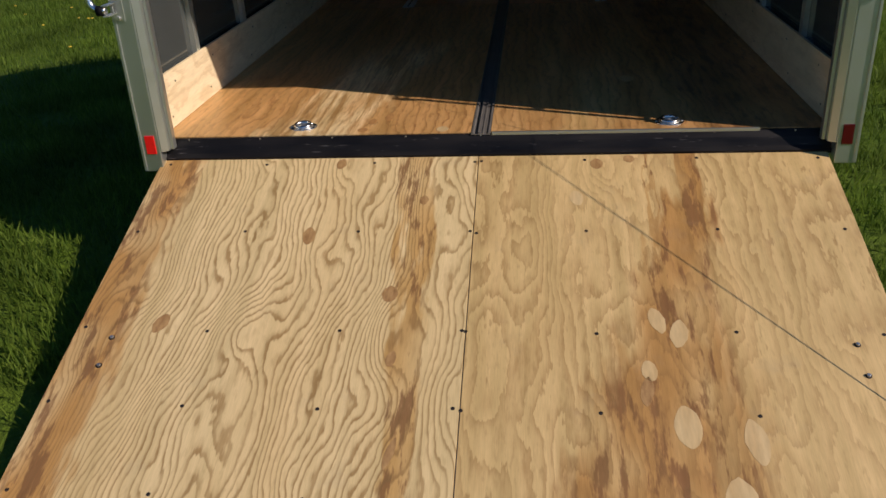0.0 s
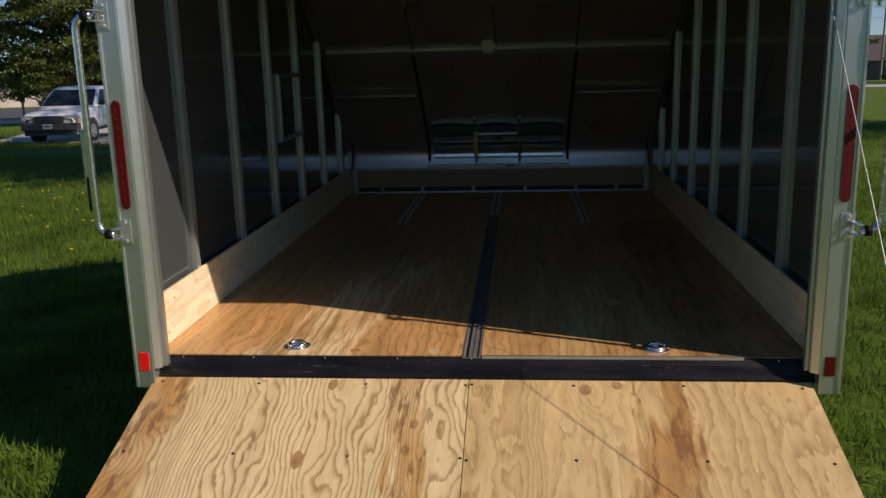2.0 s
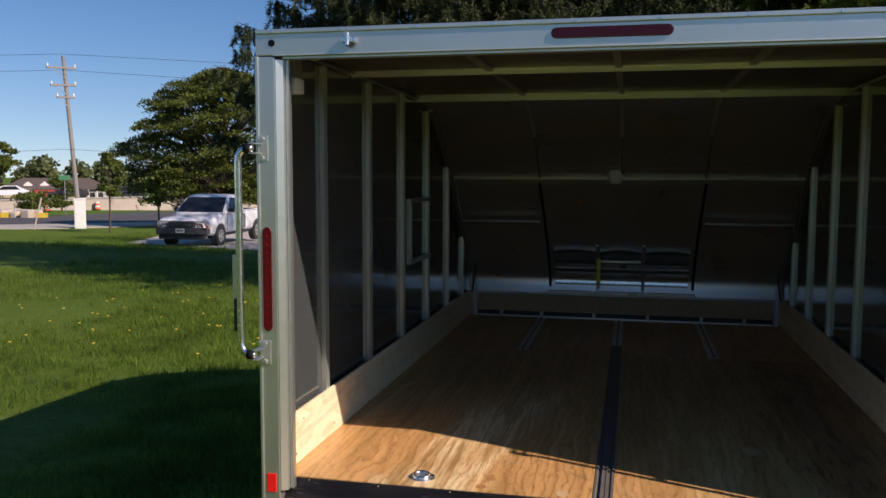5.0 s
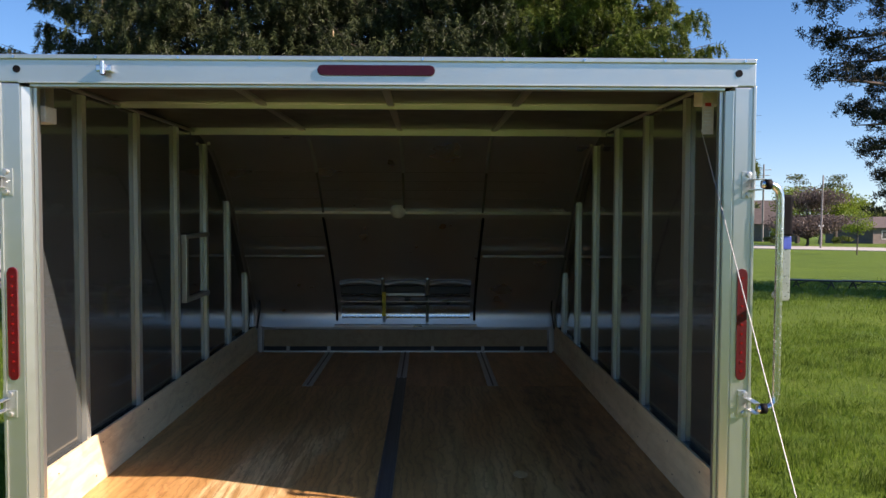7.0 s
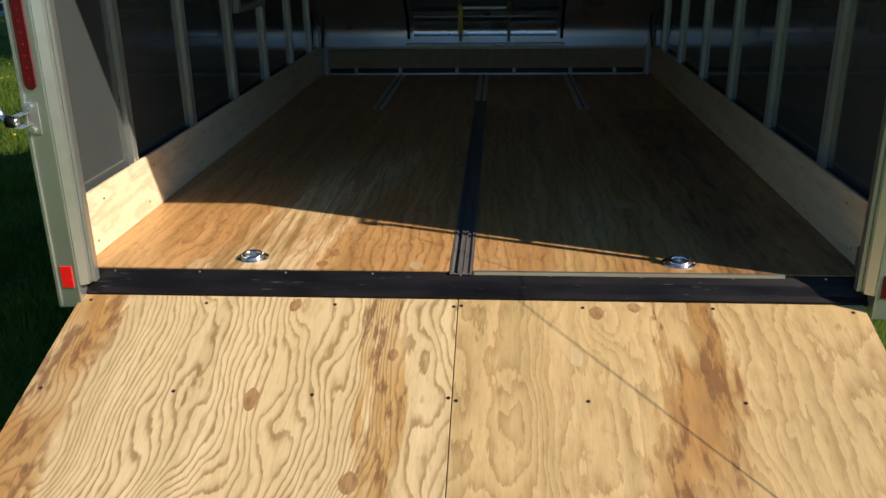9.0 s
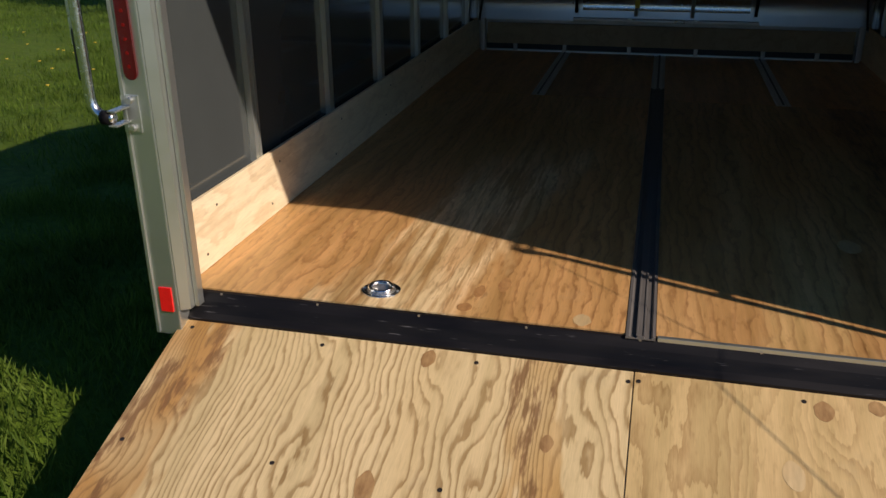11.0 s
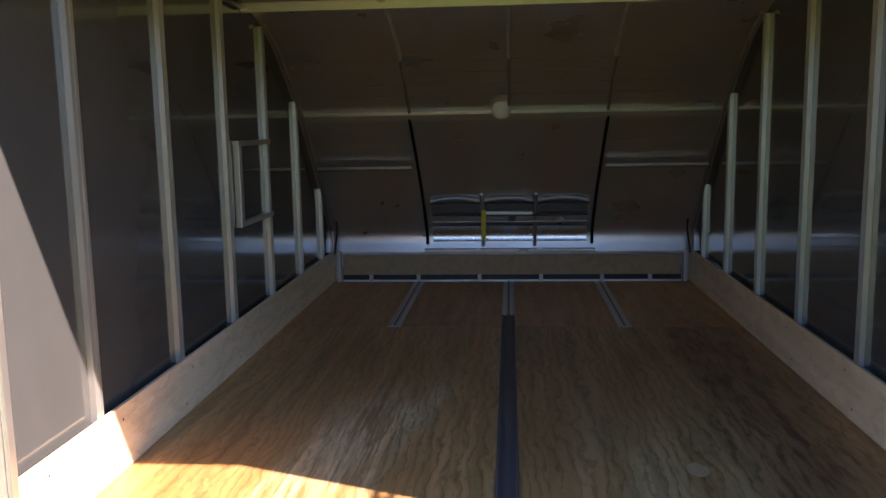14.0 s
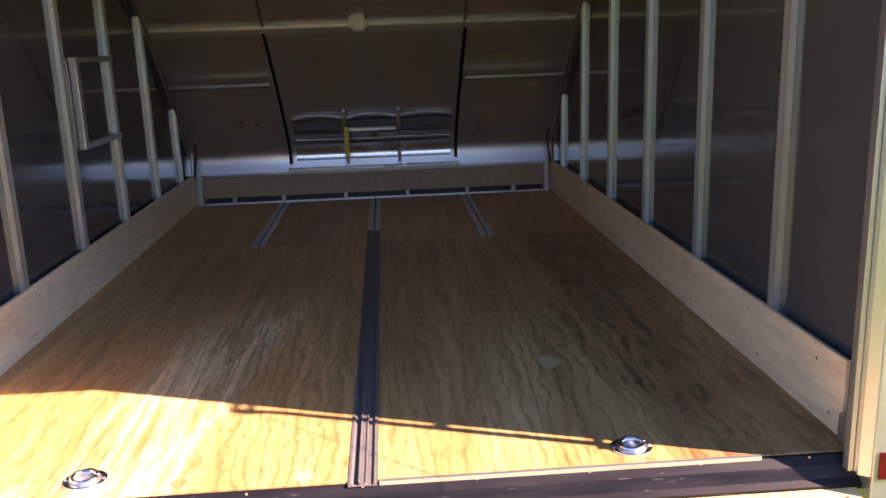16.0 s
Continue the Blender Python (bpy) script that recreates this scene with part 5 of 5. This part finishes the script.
def pickup():
    S = 0.95
    truck = thing("pickup_truck", "white single-cab pickup truck parked on a concrete drive", "truck", (-14.45, 24.7, ground_z(24.0, -14.6) + 0.02), 3.7)

    def hull(y, w, zb, zt, soft=0.07):
        half = [(w * 0.92, zb), (w * 0.985, zb + 0.10), (w, zb + 0.26), (w * 0.995, zt - soft * 1.7), (w - soft * 0.45, zt - soft * 0.55), (w - soft * 1.5, zt - soft * 0.1), (w * 0.5, zt + 0.012)]
        ring = half + [(0, zt + 0.02)] + [(-u, v) for u, v in half[::-1]] + [(0, zb)]
        return [(u * S, y * S, v * S) for u, v in ring]

    nose = [(-2.66, 0.74, 0.60, 0.80), (-2.63, 0.82, 0.52, 0.90), (-2.55, 0.90, 0.46, 0.965), (-2.40, 0.945, 0.42, 1.01), (-2.05, 0.97, 0.40, 1.06), (-1.60, 0.98, 0.40, 1.095), (-1.22, 0.98, 0.40, 1.13), (-0.9, 0.98, 0.40, 1.15), (0.20, 0.98, 0.40, 1.155), (0.66, 0.98, 0.42, 1.155)]
    part("body", loft([hull(*q) for q in nose]), CARPAINT, truck, "white painted front body and doors", smooth=True)
    bed = part("bed", loft([hull(*q, 0.05) for q in ((0.69, 0.97, 0.44, 1.165), (0.72, 0.98, 0.42, 1.175), (1.6, 0.98, 0.44, 1.175), (2.50, 0.975, 0.46, 1.175), (2.56, 0.95, 0.50, 1.16))]), CARPAINT, truck, "white pickup bed", smooth=True)
    part("bed_floor", box(-0.80 * S, 0.80 * S, 0.80 * S, 2.46 * S, 1.155 * S, 1.205 * S, 0.01), CARBLACK, bed)
    for u in (-0.90, 0.90):
        part("bed_rail", box((u - 0.05) * S, (u + 0.05) * S, 0.74 * S, 2.52 * S, 1.17 * S, 1.215 * S, 0.012), CARPAINT, bed)

    LEV = [(1.10, -1.36, 0.64, 0.955), (1.22, -1.17, 0.64, 0.945), (1.45, -0.86, 0.60, 0.885), (1.62, -0.64, 0.56, 0.835), (1.72, -0.48, 0.52, 0.795), (1.785, -0.28, 0.44, 0.72), (1.81, 0.0, 0.30, 0.52)]

    def level(z):
        for p, q in zip(LEV, LEV[1:]):
            if p[0] <= z <= q[0]:
                f = (z - p[0]) / (q[0] - p[0])
                return [p[k] + (q[k] - p[k]) * f for k in range(4)]
        return LEV[-1]

    rings = []
    for z, y0, y1, w in LEV:
        pts, c = [], 0.10
        for cx, cy, a0 in ((w - c, y1 - c, 0), (-w + c, y1 - c, 90), (-w + c, y0 + c, 180), (w - c, y0 + c, 270)):
            pts += [((cx + c * math.cos(radians(a0 + d))) * S, (cy + c * math.sin(radians(a0 + d))) * S, z * S) for d in (0, 30, 60, 90)]
        rings.append(pts)
    part("cab", loft(rings), CARPAINT, truck, "white painted cab", smooth=True)

    def pane(name, corners, out):
        """A dark window lying just proud of the cab, its corners given in order."""
        bm = bmesh.new()
        inner = [bm.verts.new(Vector(p) * S) for p in corners]
        outer = [bm.verts.new((Vector(p) + Vector(out)) * S) for p in corners]
        bm.faces.new(inner)
        bm.faces.new(outer[::-1])
        for k in range(len(inner)):
            j = (k + 1) % len(inner)
            bm.faces.new((inner[j], inner[k], outer[k], outer[j]))
        part(name, bm, CARGLASS, truck)

    zl, zh = 1.185, 1.69
    l, h = level(zl), level(zh)
    m = level(1.45)
    pane("windscreen", [(-l[3] + 0.07, l[1], zl), (l[3] - 0.07, l[1], zl), (m[3] - 0.07, m[1], 1.45), (h[3] - 0.08, h[1], zh), (-h[3] + 0.08, h[1], zh), (-m[3] + 0.07, m[1], 1.45)], (0, -0.012, 0.012))
    for s in (-1, 1):
        k = [(s * level(zz)[3], yy, zz) for yy, zz in ((-0.98, 1.20), (0.42, 1.20), (0.40, 1.62), (0.30, 1.68), (-0.44, 1.68))]
        pane("side_window", k if s > 0 else k[::-1], (s * 0.012, 0, 0.002))
        part("mirror", box(*sorted((s * 0.97 * S, s * 1.16 * S)), -0.86 * S, -0.77 * S, 1.17 * S, 1.34 * S, 0.03), CARBLACK, truck)
        part("headlight", prism([(0.50, 0.80), (0.90, 0.78), (0.935, 0.86), (0.88, 0.945), (0.50, 0.945)], 0.16, lambda u, v, w, q=s: (q * u * S, (-2.648 + w + 0.10 * max(0.0, u - 0.72) ** 0.8) * S, v * S), bevel=0.01), LAMPGREY, truck, "clear grey headlight")
        part("indicator", box(*sorted((s * 0.84 * S, s * 0.935 * S)), -2.60 * S, -2.44 * S, 0.715 * S, 0.77 * S, 0.01), ORANGE, truck)
        for y in (0.52, -1.05):
            part("door_line", box(*sorted((s * 0.97 * S, s * 0.983 * S)), y * S, (y + 0.012) * S, 0.55 * S, 1.14 * S), CARBLACK, truck)
        part("door_handle", box(*sorted((s * 0.97 * S, s * 0.995 * S)), 0.32 * S, 0.46 * S, 1.03 * S, 1.06 * S, 0.006), CARBLACK, truck)
        part("sill_trim", box(*sorted((s * 0.91 * S, s * 0.972 * S)), -1.15 * S, 1.10 * S, 0.36 * S, 0.45 * S, 0.01), CARBLACK, truck)
        for y in (-1.65, 1.80):
            part("wheel_arch", disc((s * 0.79 * S - (0.195 if s < 0 else 0), y * S, 0.40 * S), 0.415 * S, 0.195, "x", 24), CARBLACK, truck, "dark wheel arch")
            wheel = new("wheel")
            wheel.parent = truck
            part("tyre", disc((s * 0.99 * S - (0.23 if s > 0 else 0.0), y * S, 0.352), 0.352, 0.23, "x", 28, bevel=0.04), TYRE, wheel)
            part("rim", disc((s * 0.99 * S - (0.008 if s > 0 else 0.014), y * S, 0.352), 0.215, 0.022, "x", 24, bevel=0.01), ZINC, wheel)
            for k in range(5):
                t = k * math.tau / 5
                part("hole", disc((s * 1.0 * S + (-0.003 if s > 0 else -0.007), y * S + 0.135 * math.cos(t), 0.352 + 0.135 * math.sin(t)), 0.040, 0.010, "x", 10), CARBLACK, wheel)
    grille = part("grille", prism([(-0.50, 0.76), (-0.44, 0.715), (0.44, 0.715), (0.50, 0.76), (0.50, 0.885), (0.44, 0.935), (-0.44, 0.935), (-0.50, 0.885)], 0.10, lambda u, v, w: (u * S, (-2.685 + w) * S, v * S), bevel=0.008), CARBLACK, truck, "dark rounded grille")
    for k in range(3):
        part("slat", box(-0.47 * S, 0.47 * S, -2.700 * S, -2.68 * S, (0.755 + 0.062 * k) * S, (0.766 + 0.062 * k) * S, 0.003), RAIL_DARK, grille)
    bumper = part("front_bumper", prism([(-0.99, -2.52), (-0.93, -2.70), (-0.60, -2.78), (0.60, -2.78), (0.93, -2.70), (0.99, -2.52)], 0.21 * S, lambda u, v, w: (u * S, v * S, 0.475 * S + w), bevel=0.02), DARKMETAL, truck, "dull dark metal front bumper")
    part("pad", box(-0.92 * S, 0.92 * S, -2.745 * S, -2.56 * S, 0.66 * S, 0.705 * S, 0.012), CARBLACK, bumper)
    part("valance", box(-0.84 * S, 0.84 * S, -2.70 * S, -2.50 * S, 0.30 * S, 0.475 * S, 0.03), CARBLACK, truck)
    for s in (-1, 1):
        part("fog_lamp", disc((s * 0.55 * S, -2.772 * S, 0.57 * S), 0.05, 0.01, "y", 12), HEADLAMP, bumper)
    part("number_plate", box(-0.16 * S, 0.16 * S, -2.80 * S, -2.785 * S, 0.53 * S, 0.68 * S, 0.004), WHITE, bumper)
    part("bar", box(-0.12 * S, 0.12 * S, -2.806 * S, -2.80 * S, 0.59 * S, 0.63 * S), CARDARK, bumper)
    part("wiper", tube([(-0.5 * S, -1.22 * S, 1.19 * S), (0.1 * S, -1.19 * S, 1.22 * S)], 0.010, 6), CARBLACK, truck)


pickup()


# ---- far things ----
def building(name, x, y, turn, wide, deep, wall_h, roof_h, wall, roof, label, over=0.5, windows=(), extras=()):
    b = thing(name, label, "building", (x, y, ground_z(y, x)), turn)
    part("wall", box(-wide / 2, wide / 2, -deep / 2, deep / 2, -0.5, wall_h), wall, b)
    bm = bmesh.new()
    w, d = wide / 2 + over, deep / 2 + over
    e = [bm.verts.new((sx * w, sy * d, wall_h)) for sx, sy in ((-1, -1), (1, -1), (1, 1), (-1, 1))]
    r = [bm.verts.new((-w + d * 0.9, 0, wall_h + roof_h)), bm.verts.new((w - d * 0.9, 0, wall_h + roof_h))]
    for f in ((e[0], e[1], r[1], r[0]), (e[2], e[3], r[0], r[1]), (e[1], e[2], r[1]), (e[3], e[0], r[0]), (e[3], e[2], e[1], e[0])):
        bm.faces.new(f)
    part("roof", bm, roof, b)
    for u, v, ww, hh in windows:
        win = part("window", box(u - ww / 2, u + ww / 2, -deep / 2 - 0.06, -deep / 2 + 0.02, v, v + hh, 0.02), PALEWALL, b)
        part("pane", box(u - ww / 2 + 0.12, u + ww / 2 - 0.12, -deep / 2 - 0.08, -deep / 2 - 0.055, v + 0.12, v + hh - 0.12), WINGLASS, win)
    for nm, u0, u1, v0, v1, out, m in extras:
        part(nm, box(u0, u1, -deep / 2 - out, -deep / 2 - 0.002, v0, v1, 0.02), m, b)
    return b


shop = building("shop_building", -131.5, 171.5, 38, 23, 10, 3.2, 2.6, TANWALL, ROOFING, "long low tan shop building with brown roof", 0.8,
                [(5.6, 0.6, 1.4, 2.0), (7.4, 0.6, 1.4, 2.0), (9.2, 0.6, 1.4, 2.0)],
                [("awning", -4.9, -0.4, 1.7, 3.1, 1.2, REDPAINT), ("pilaster", -11.0, -5.2, 0.0, 3.4, 0.5, TANWALL), ("shopfront", -4.6, -0.6, 0.0, 1.7, 0.1, PALEWALL), ("storefront", 4.6, 10.4, 0.3, 2.9, 0.03, DARKWALL)])
for u in (-6.0, -2.6):
    part("dormer", prism([(u - 0.9, 3.5), (u + 0.9, 3.5), (u + 0.9, 4.3), (u, 5.0), (u - 0.9, 4.3)], 1.6, along_y(-4.0)), PALEWALL, shop)
for u in (4.9, 6.5, 8.3, 10.1):
    part("column", tube([(u, -5.9, -0.5), (u, -5.9, 3.1)], 0.16, 8), PALEWALL, shop)
wall = thing("retaining_wall", "long pale retaining wall beyond the road", "wall", (-58, 86, ground_z(86, -58)), 35)
part("face", prism([(-25, -1.5), (30, -2.0), (30, 1.95), (-25, 1.05)], 0.8, along_y(-0.4)), SAND, wall)
part("coping", prism([(-25.1, 1.05), (30.1, 1.95), (30.1, 2.07), (-25.1, 1.17)], 1.0, along_y(-0.5)), CONCRETE, wall)


def far_car(x, y, turn, material, label):
    c = thing("parked_car", label, "car", (x, y, ground_z(y, x) + 1.36), turn, group="cars parked beyond the wall")
    prof = [(-2.2, 0.3), (-2.25, 0.75), (-1.2, 0.9), (-0.6, 1.42), (0.9, 1.45), (1.6, 0.95), (2.2, 0.88), (2.25, 0.35)]
    part("body", prism(prof, 1.7, lambda u, v, w: (u, w - 0.85, v), bevel=0.05), material, c)
    part("window", prism([(-0.95, 0.95), (-0.5, 1.36), (0.85, 1.38), (1.3, 0.98)], 1.72, lambda u, v, w: (u, w - 0.86, v)), CARGLASS, c)
    for u in (-1.35, 1.35):
        for w in (-0.87, 0.67):
            part("wheel", disc((u, w, 0.32), 0.32, 0.2, "y", 14), TYRE, c)


for i in range(8):
    far_car(-76.3 + i * 5.3, 79.0 + i * 3.7, 35, (CARDARK, CARPAINT, CARBLACK, CARDARK, REDPAINT)[i % 5], ("dark car parked beyond the wall", "white car parked beyond the wall", "black car parked beyond the wall", "dark blue car parked beyond the wall", "red car parked beyond the wall")[i % 5])


def traffic_drum(x, y):
    d = thing("traffic_drum", "orange and white road-work drum", "traffic drum", (x, y, ground_z(y, x) + 0.02), group="road-work drums")
    part("base", disc((0, 0, 0), 0.38, 0.1, "z", 14), RUBBER, d)
    for k in range(4):
        part("band", disc((0, 0, 0.1 + 0.22 * k), 0.29 - 0.015 * k, 0.22, "z", 14), ORANGE if k % 2 == 0 else WHITE, d)


for x, y in ((-58.3, 72.8), (-60.0, 83.6), (-57.5, 88.0)):
    traffic_drum(x, y)
kerb = slab("kerb", [(-53.3, 48.2), (-42.6, 52.3), (-43.2, 53.3), (-53.8, 49.3)], 0.35, YPAINT, "yellow painted kerb", "kerb")


def rubble():
    rng = np.random.default_rng(4)
    bm = bmesh.new()
    for _ in range(40):
        x, y = -46.9 + rng.normal(0, 1.5), 53.2 + rng.normal(0, 0.9)
        s = rng.uniform(0.12, 0.4)
        box(x - s, x + s, y - s, y + s, ground_z(y, x) - 0.1, ground_z(y, x) + s * 1.6, s * 0.35, bm)
    tagged(part("rubble", bm, SAND), "heap of pale broken concrete by the road", "rubble", kind="stuff")


rubble()
sign = thing("street_sign", "green street sign on a thin post", "sign", (-47.6, 61.3, ground_z(61.3, -47.6)), 38)
part("post", tube([(0, 0, 0), (0, 0, 3.4)], 0.04, 6), ZINC, sign)
part("board", box(-0.46, 0.46, -0.05, 0.0, 3.0, 3.4, 0.02), SIGNGREEN, sign)
post = thing("mailbox", "dark mailbox on a wooden post", "mailbox", (-25.8, 39.9, ground_z(39.9, -25.8)), 30)
part("post", box(-0.06, 0.06, -0.06, 0.06, 0, 1.1, 0.01), POLEWOOD, post)
part("box", box(-0.14, 0.14, -0.3, 0.25, 1.1, 1.42, 0.06), BLACK, post)


def far_wood(name, items, material, label):
    """A distant band of tree crowns."""
    rng = np.random.default_rng(len(items) + int(abs(items[0][0])))
    C = []
    for x, y, h, r in items:
        n = 420
        d = unit(rng.normal(0, 1, (n, 3)))
        bumps = 0.75 + 0.25 * np.sin(d[:, :1] * 5 + x) * np.sin(d[:, 2:] * 6 + y)
        C.append(np.array([x, y, ground_z(y, x) + h * 0.55]) + d * bumps * rng.uniform(0.55, 1.0, (n, 1)) * (r, r, h * 0.47))
    c = np.concatenate(C)
    way = unit(rng.normal(0, 1, (len(c), 3)))
    size = items[0][3] * 0.20
    ob = new(name, quads_mesh(name, c, way * size * 1.2, unit(np.cross(way, rng.normal(0, 1, (len(c), 3)))) * size, material))
    tagged(ob, label, "woods", kind="stuff")


rw = random.Random(3)
far_wood("far_woods", [(-230 + 4.6 * i + rw.uniform(-2, 2), 160 + 1.4 * i + rw.uniform(-8, 8), rw.uniform(9, 13.5), rw.uniform(4, 6.5)) for i in range(70)], LEAF_F, "hazy far belt of green trees")
far_wood("far_woods", [(40 + 8 * i + rw.uniform(-3, 3), 190 - 0.6 * i + rw.uniform(-8, 8), rw.uniform(7.5, 10.5), rw.uniform(4, 6)) for i in range(26)], LEAF_F, "far belt of trees behind the houses")
# Unseen belt added behind the viewpoint to cut low sky light and reflections.
far_wood("added_rear_woods", [(-60 + 6 * i + rw.uniform(-2, 2), -70 + rw.uniform(-5, 5), rw.uniform(6, 9), rw.uniform(3.5, 5)) for i in range(21)], LEAF, "added unseen belt of trees cutting the low sky behind")
broadleaf("roadside_tree", -38.6, 42.6, 5.8, 1.6, 0.8, 15, LEAF, "dark green roadside tree", 5000, 0.2)
broadleaf("shrub", -46.5, 56.5, 2.2, 2.4, 0.2, 17, LEAF, "low dark green shrub by the road", 2500, 0.22)
broadleaf("clipped_tree", -59.8, 77.1, 4.1, 1.75, 0.5, 18, LEAF, "rounded dark green tree before the shop", 5000, 0.2)
broadleaf("purple_tree", 48.9, 105.0, 8.2, 6.4, 0.4, 21, LEAF_P, "spreading dull purple-leaved tree near pale houses", 17000, 0.27, spread=0.17)
broadleaf("green_tree", 59.4, 123.7, 11.2, 5.6, 2.0, 23, LEAF_Y, "bright green spring-leaved tree", 9000, 0.30, spread=0.2)
broadleaf("far_tree", 60.4, 133.9, 12.3, 2.3, 5.2, 26, LEAF_F, "tall thin-crowned tree behind the houses", 1100, 0.3, spread=0.3)
broadleaf("far_tree", 66.0, 132.6, 12.0, 2.0, 5.4, 27, LEAF_F, "tall thin-crowned tree behind the houses", 900, 0.3, spread=0.3)
broadleaf("far_tree", 79.0, 150.0, 6.2, 4.5, 0.8, 28, LEAF, "dark round tree beside a pale house", 5000, 0.35)
broadleaf("far_tree", 88.0, 148.0, 7.2, 5.0, 0.8, 29, LEAF, "dark round tree beside a pale house", 5000, 0.35)
broadleaf("shrub", 47.8, 112.0, 1.4, 1.5, 0.1, 41, LEAF, "low dark shrub before a house", 1200, 0.2)
broadleaf("shrub", 61.5, 121.0, 1.3, 1.8, 0.1, 42, LEAF, "low dark shrub before a house", 1200, 0.2)
broadleaf("young_tree", 33.34, 61.8, 4.3, 1.15, 1.2, 24, LEAF_Y, "young yellow-green tree by the street", 1300, 0.13, spread=0.3)
broadleaf("young_tree", 18.82, 41.4, 2.5, 0.5, 0.9, 25, LEAF_Y, "slim young tree on the lawn", 1500, 0.10, spread=0.2)
building("house", 66.5, 165.5, -22, 15, 11, 3.6, 3.0, DARKWALL, ROOFING, "low house with brown hipped roof, its walls darkened for shade", 0.7, [(-4, 0.8, 1.6, 1.3), (3, 0.8, 2.0, 1.3)])
building("house", 79.0, 139.0, 14, 18, 11, 2.8, 1.7, DARKWALL, ROOFING, "low house with hipped roof, walls darkened for shade, and pale garage door", 0.8, [(-6.5, 0.9, 1.8, 1.4), (0.5, 0.9, 1.8, 1.4)], [("garage_door", -5.0, -0.8, 0.0, 2.3, 0.05, WHITE)])
building("tall_house", 85.5, 212.0, -22, 15, 10, 8.0, 2.0, SAND, ROOFING, "two-storey cream house behind low roofs", 0.4, [(-4.5, 5.2, 1.6, 1.6), (0.0, 5.2, 1.6, 1.6), (4.5, 5.2, 1.6, 1.6)])
utility_pole(43.24, 89.0, 8.0, "tall bare wooden pole by the street", ((0.30, 0.5),), 0, lean=-0.8)
utility_pole(63.1, 155.0, 14.5, "far wooden utility pole with cross arms", ((0.93, 3.6), (0.86, 3.0)), 0)


def low_bench(x, y, turn):
    t = thing("park_bench", "long low dark park bench in tree shade", "bench", (x, y, ground_z(y, x)), turn, group="low benches under the pine")
    part("seat", box(-0.77, 0.77, -0.18, 0.18, 0.24, 0.28, 0.008), CARBLACK, t)
    for s in (-1, 1):
        for u in (-1, 1):
            part("leg", tube([(s * 0.48, u * 0.10, 0.24), (s * (0.48 + 0.12 * u), u * 0.16, -0.02)], 0.022, 6), CARBLACK, t)
        part("brace", tube([(s * 0.54, 0, 0.10), (s * 0.14, 0, 0.24)], 0.016, 6), CARBLACK, t)


for i in range(2):
    low_bench(11.80 + 1.42 * i, 22.25 - 0.62 * i, -23.6)
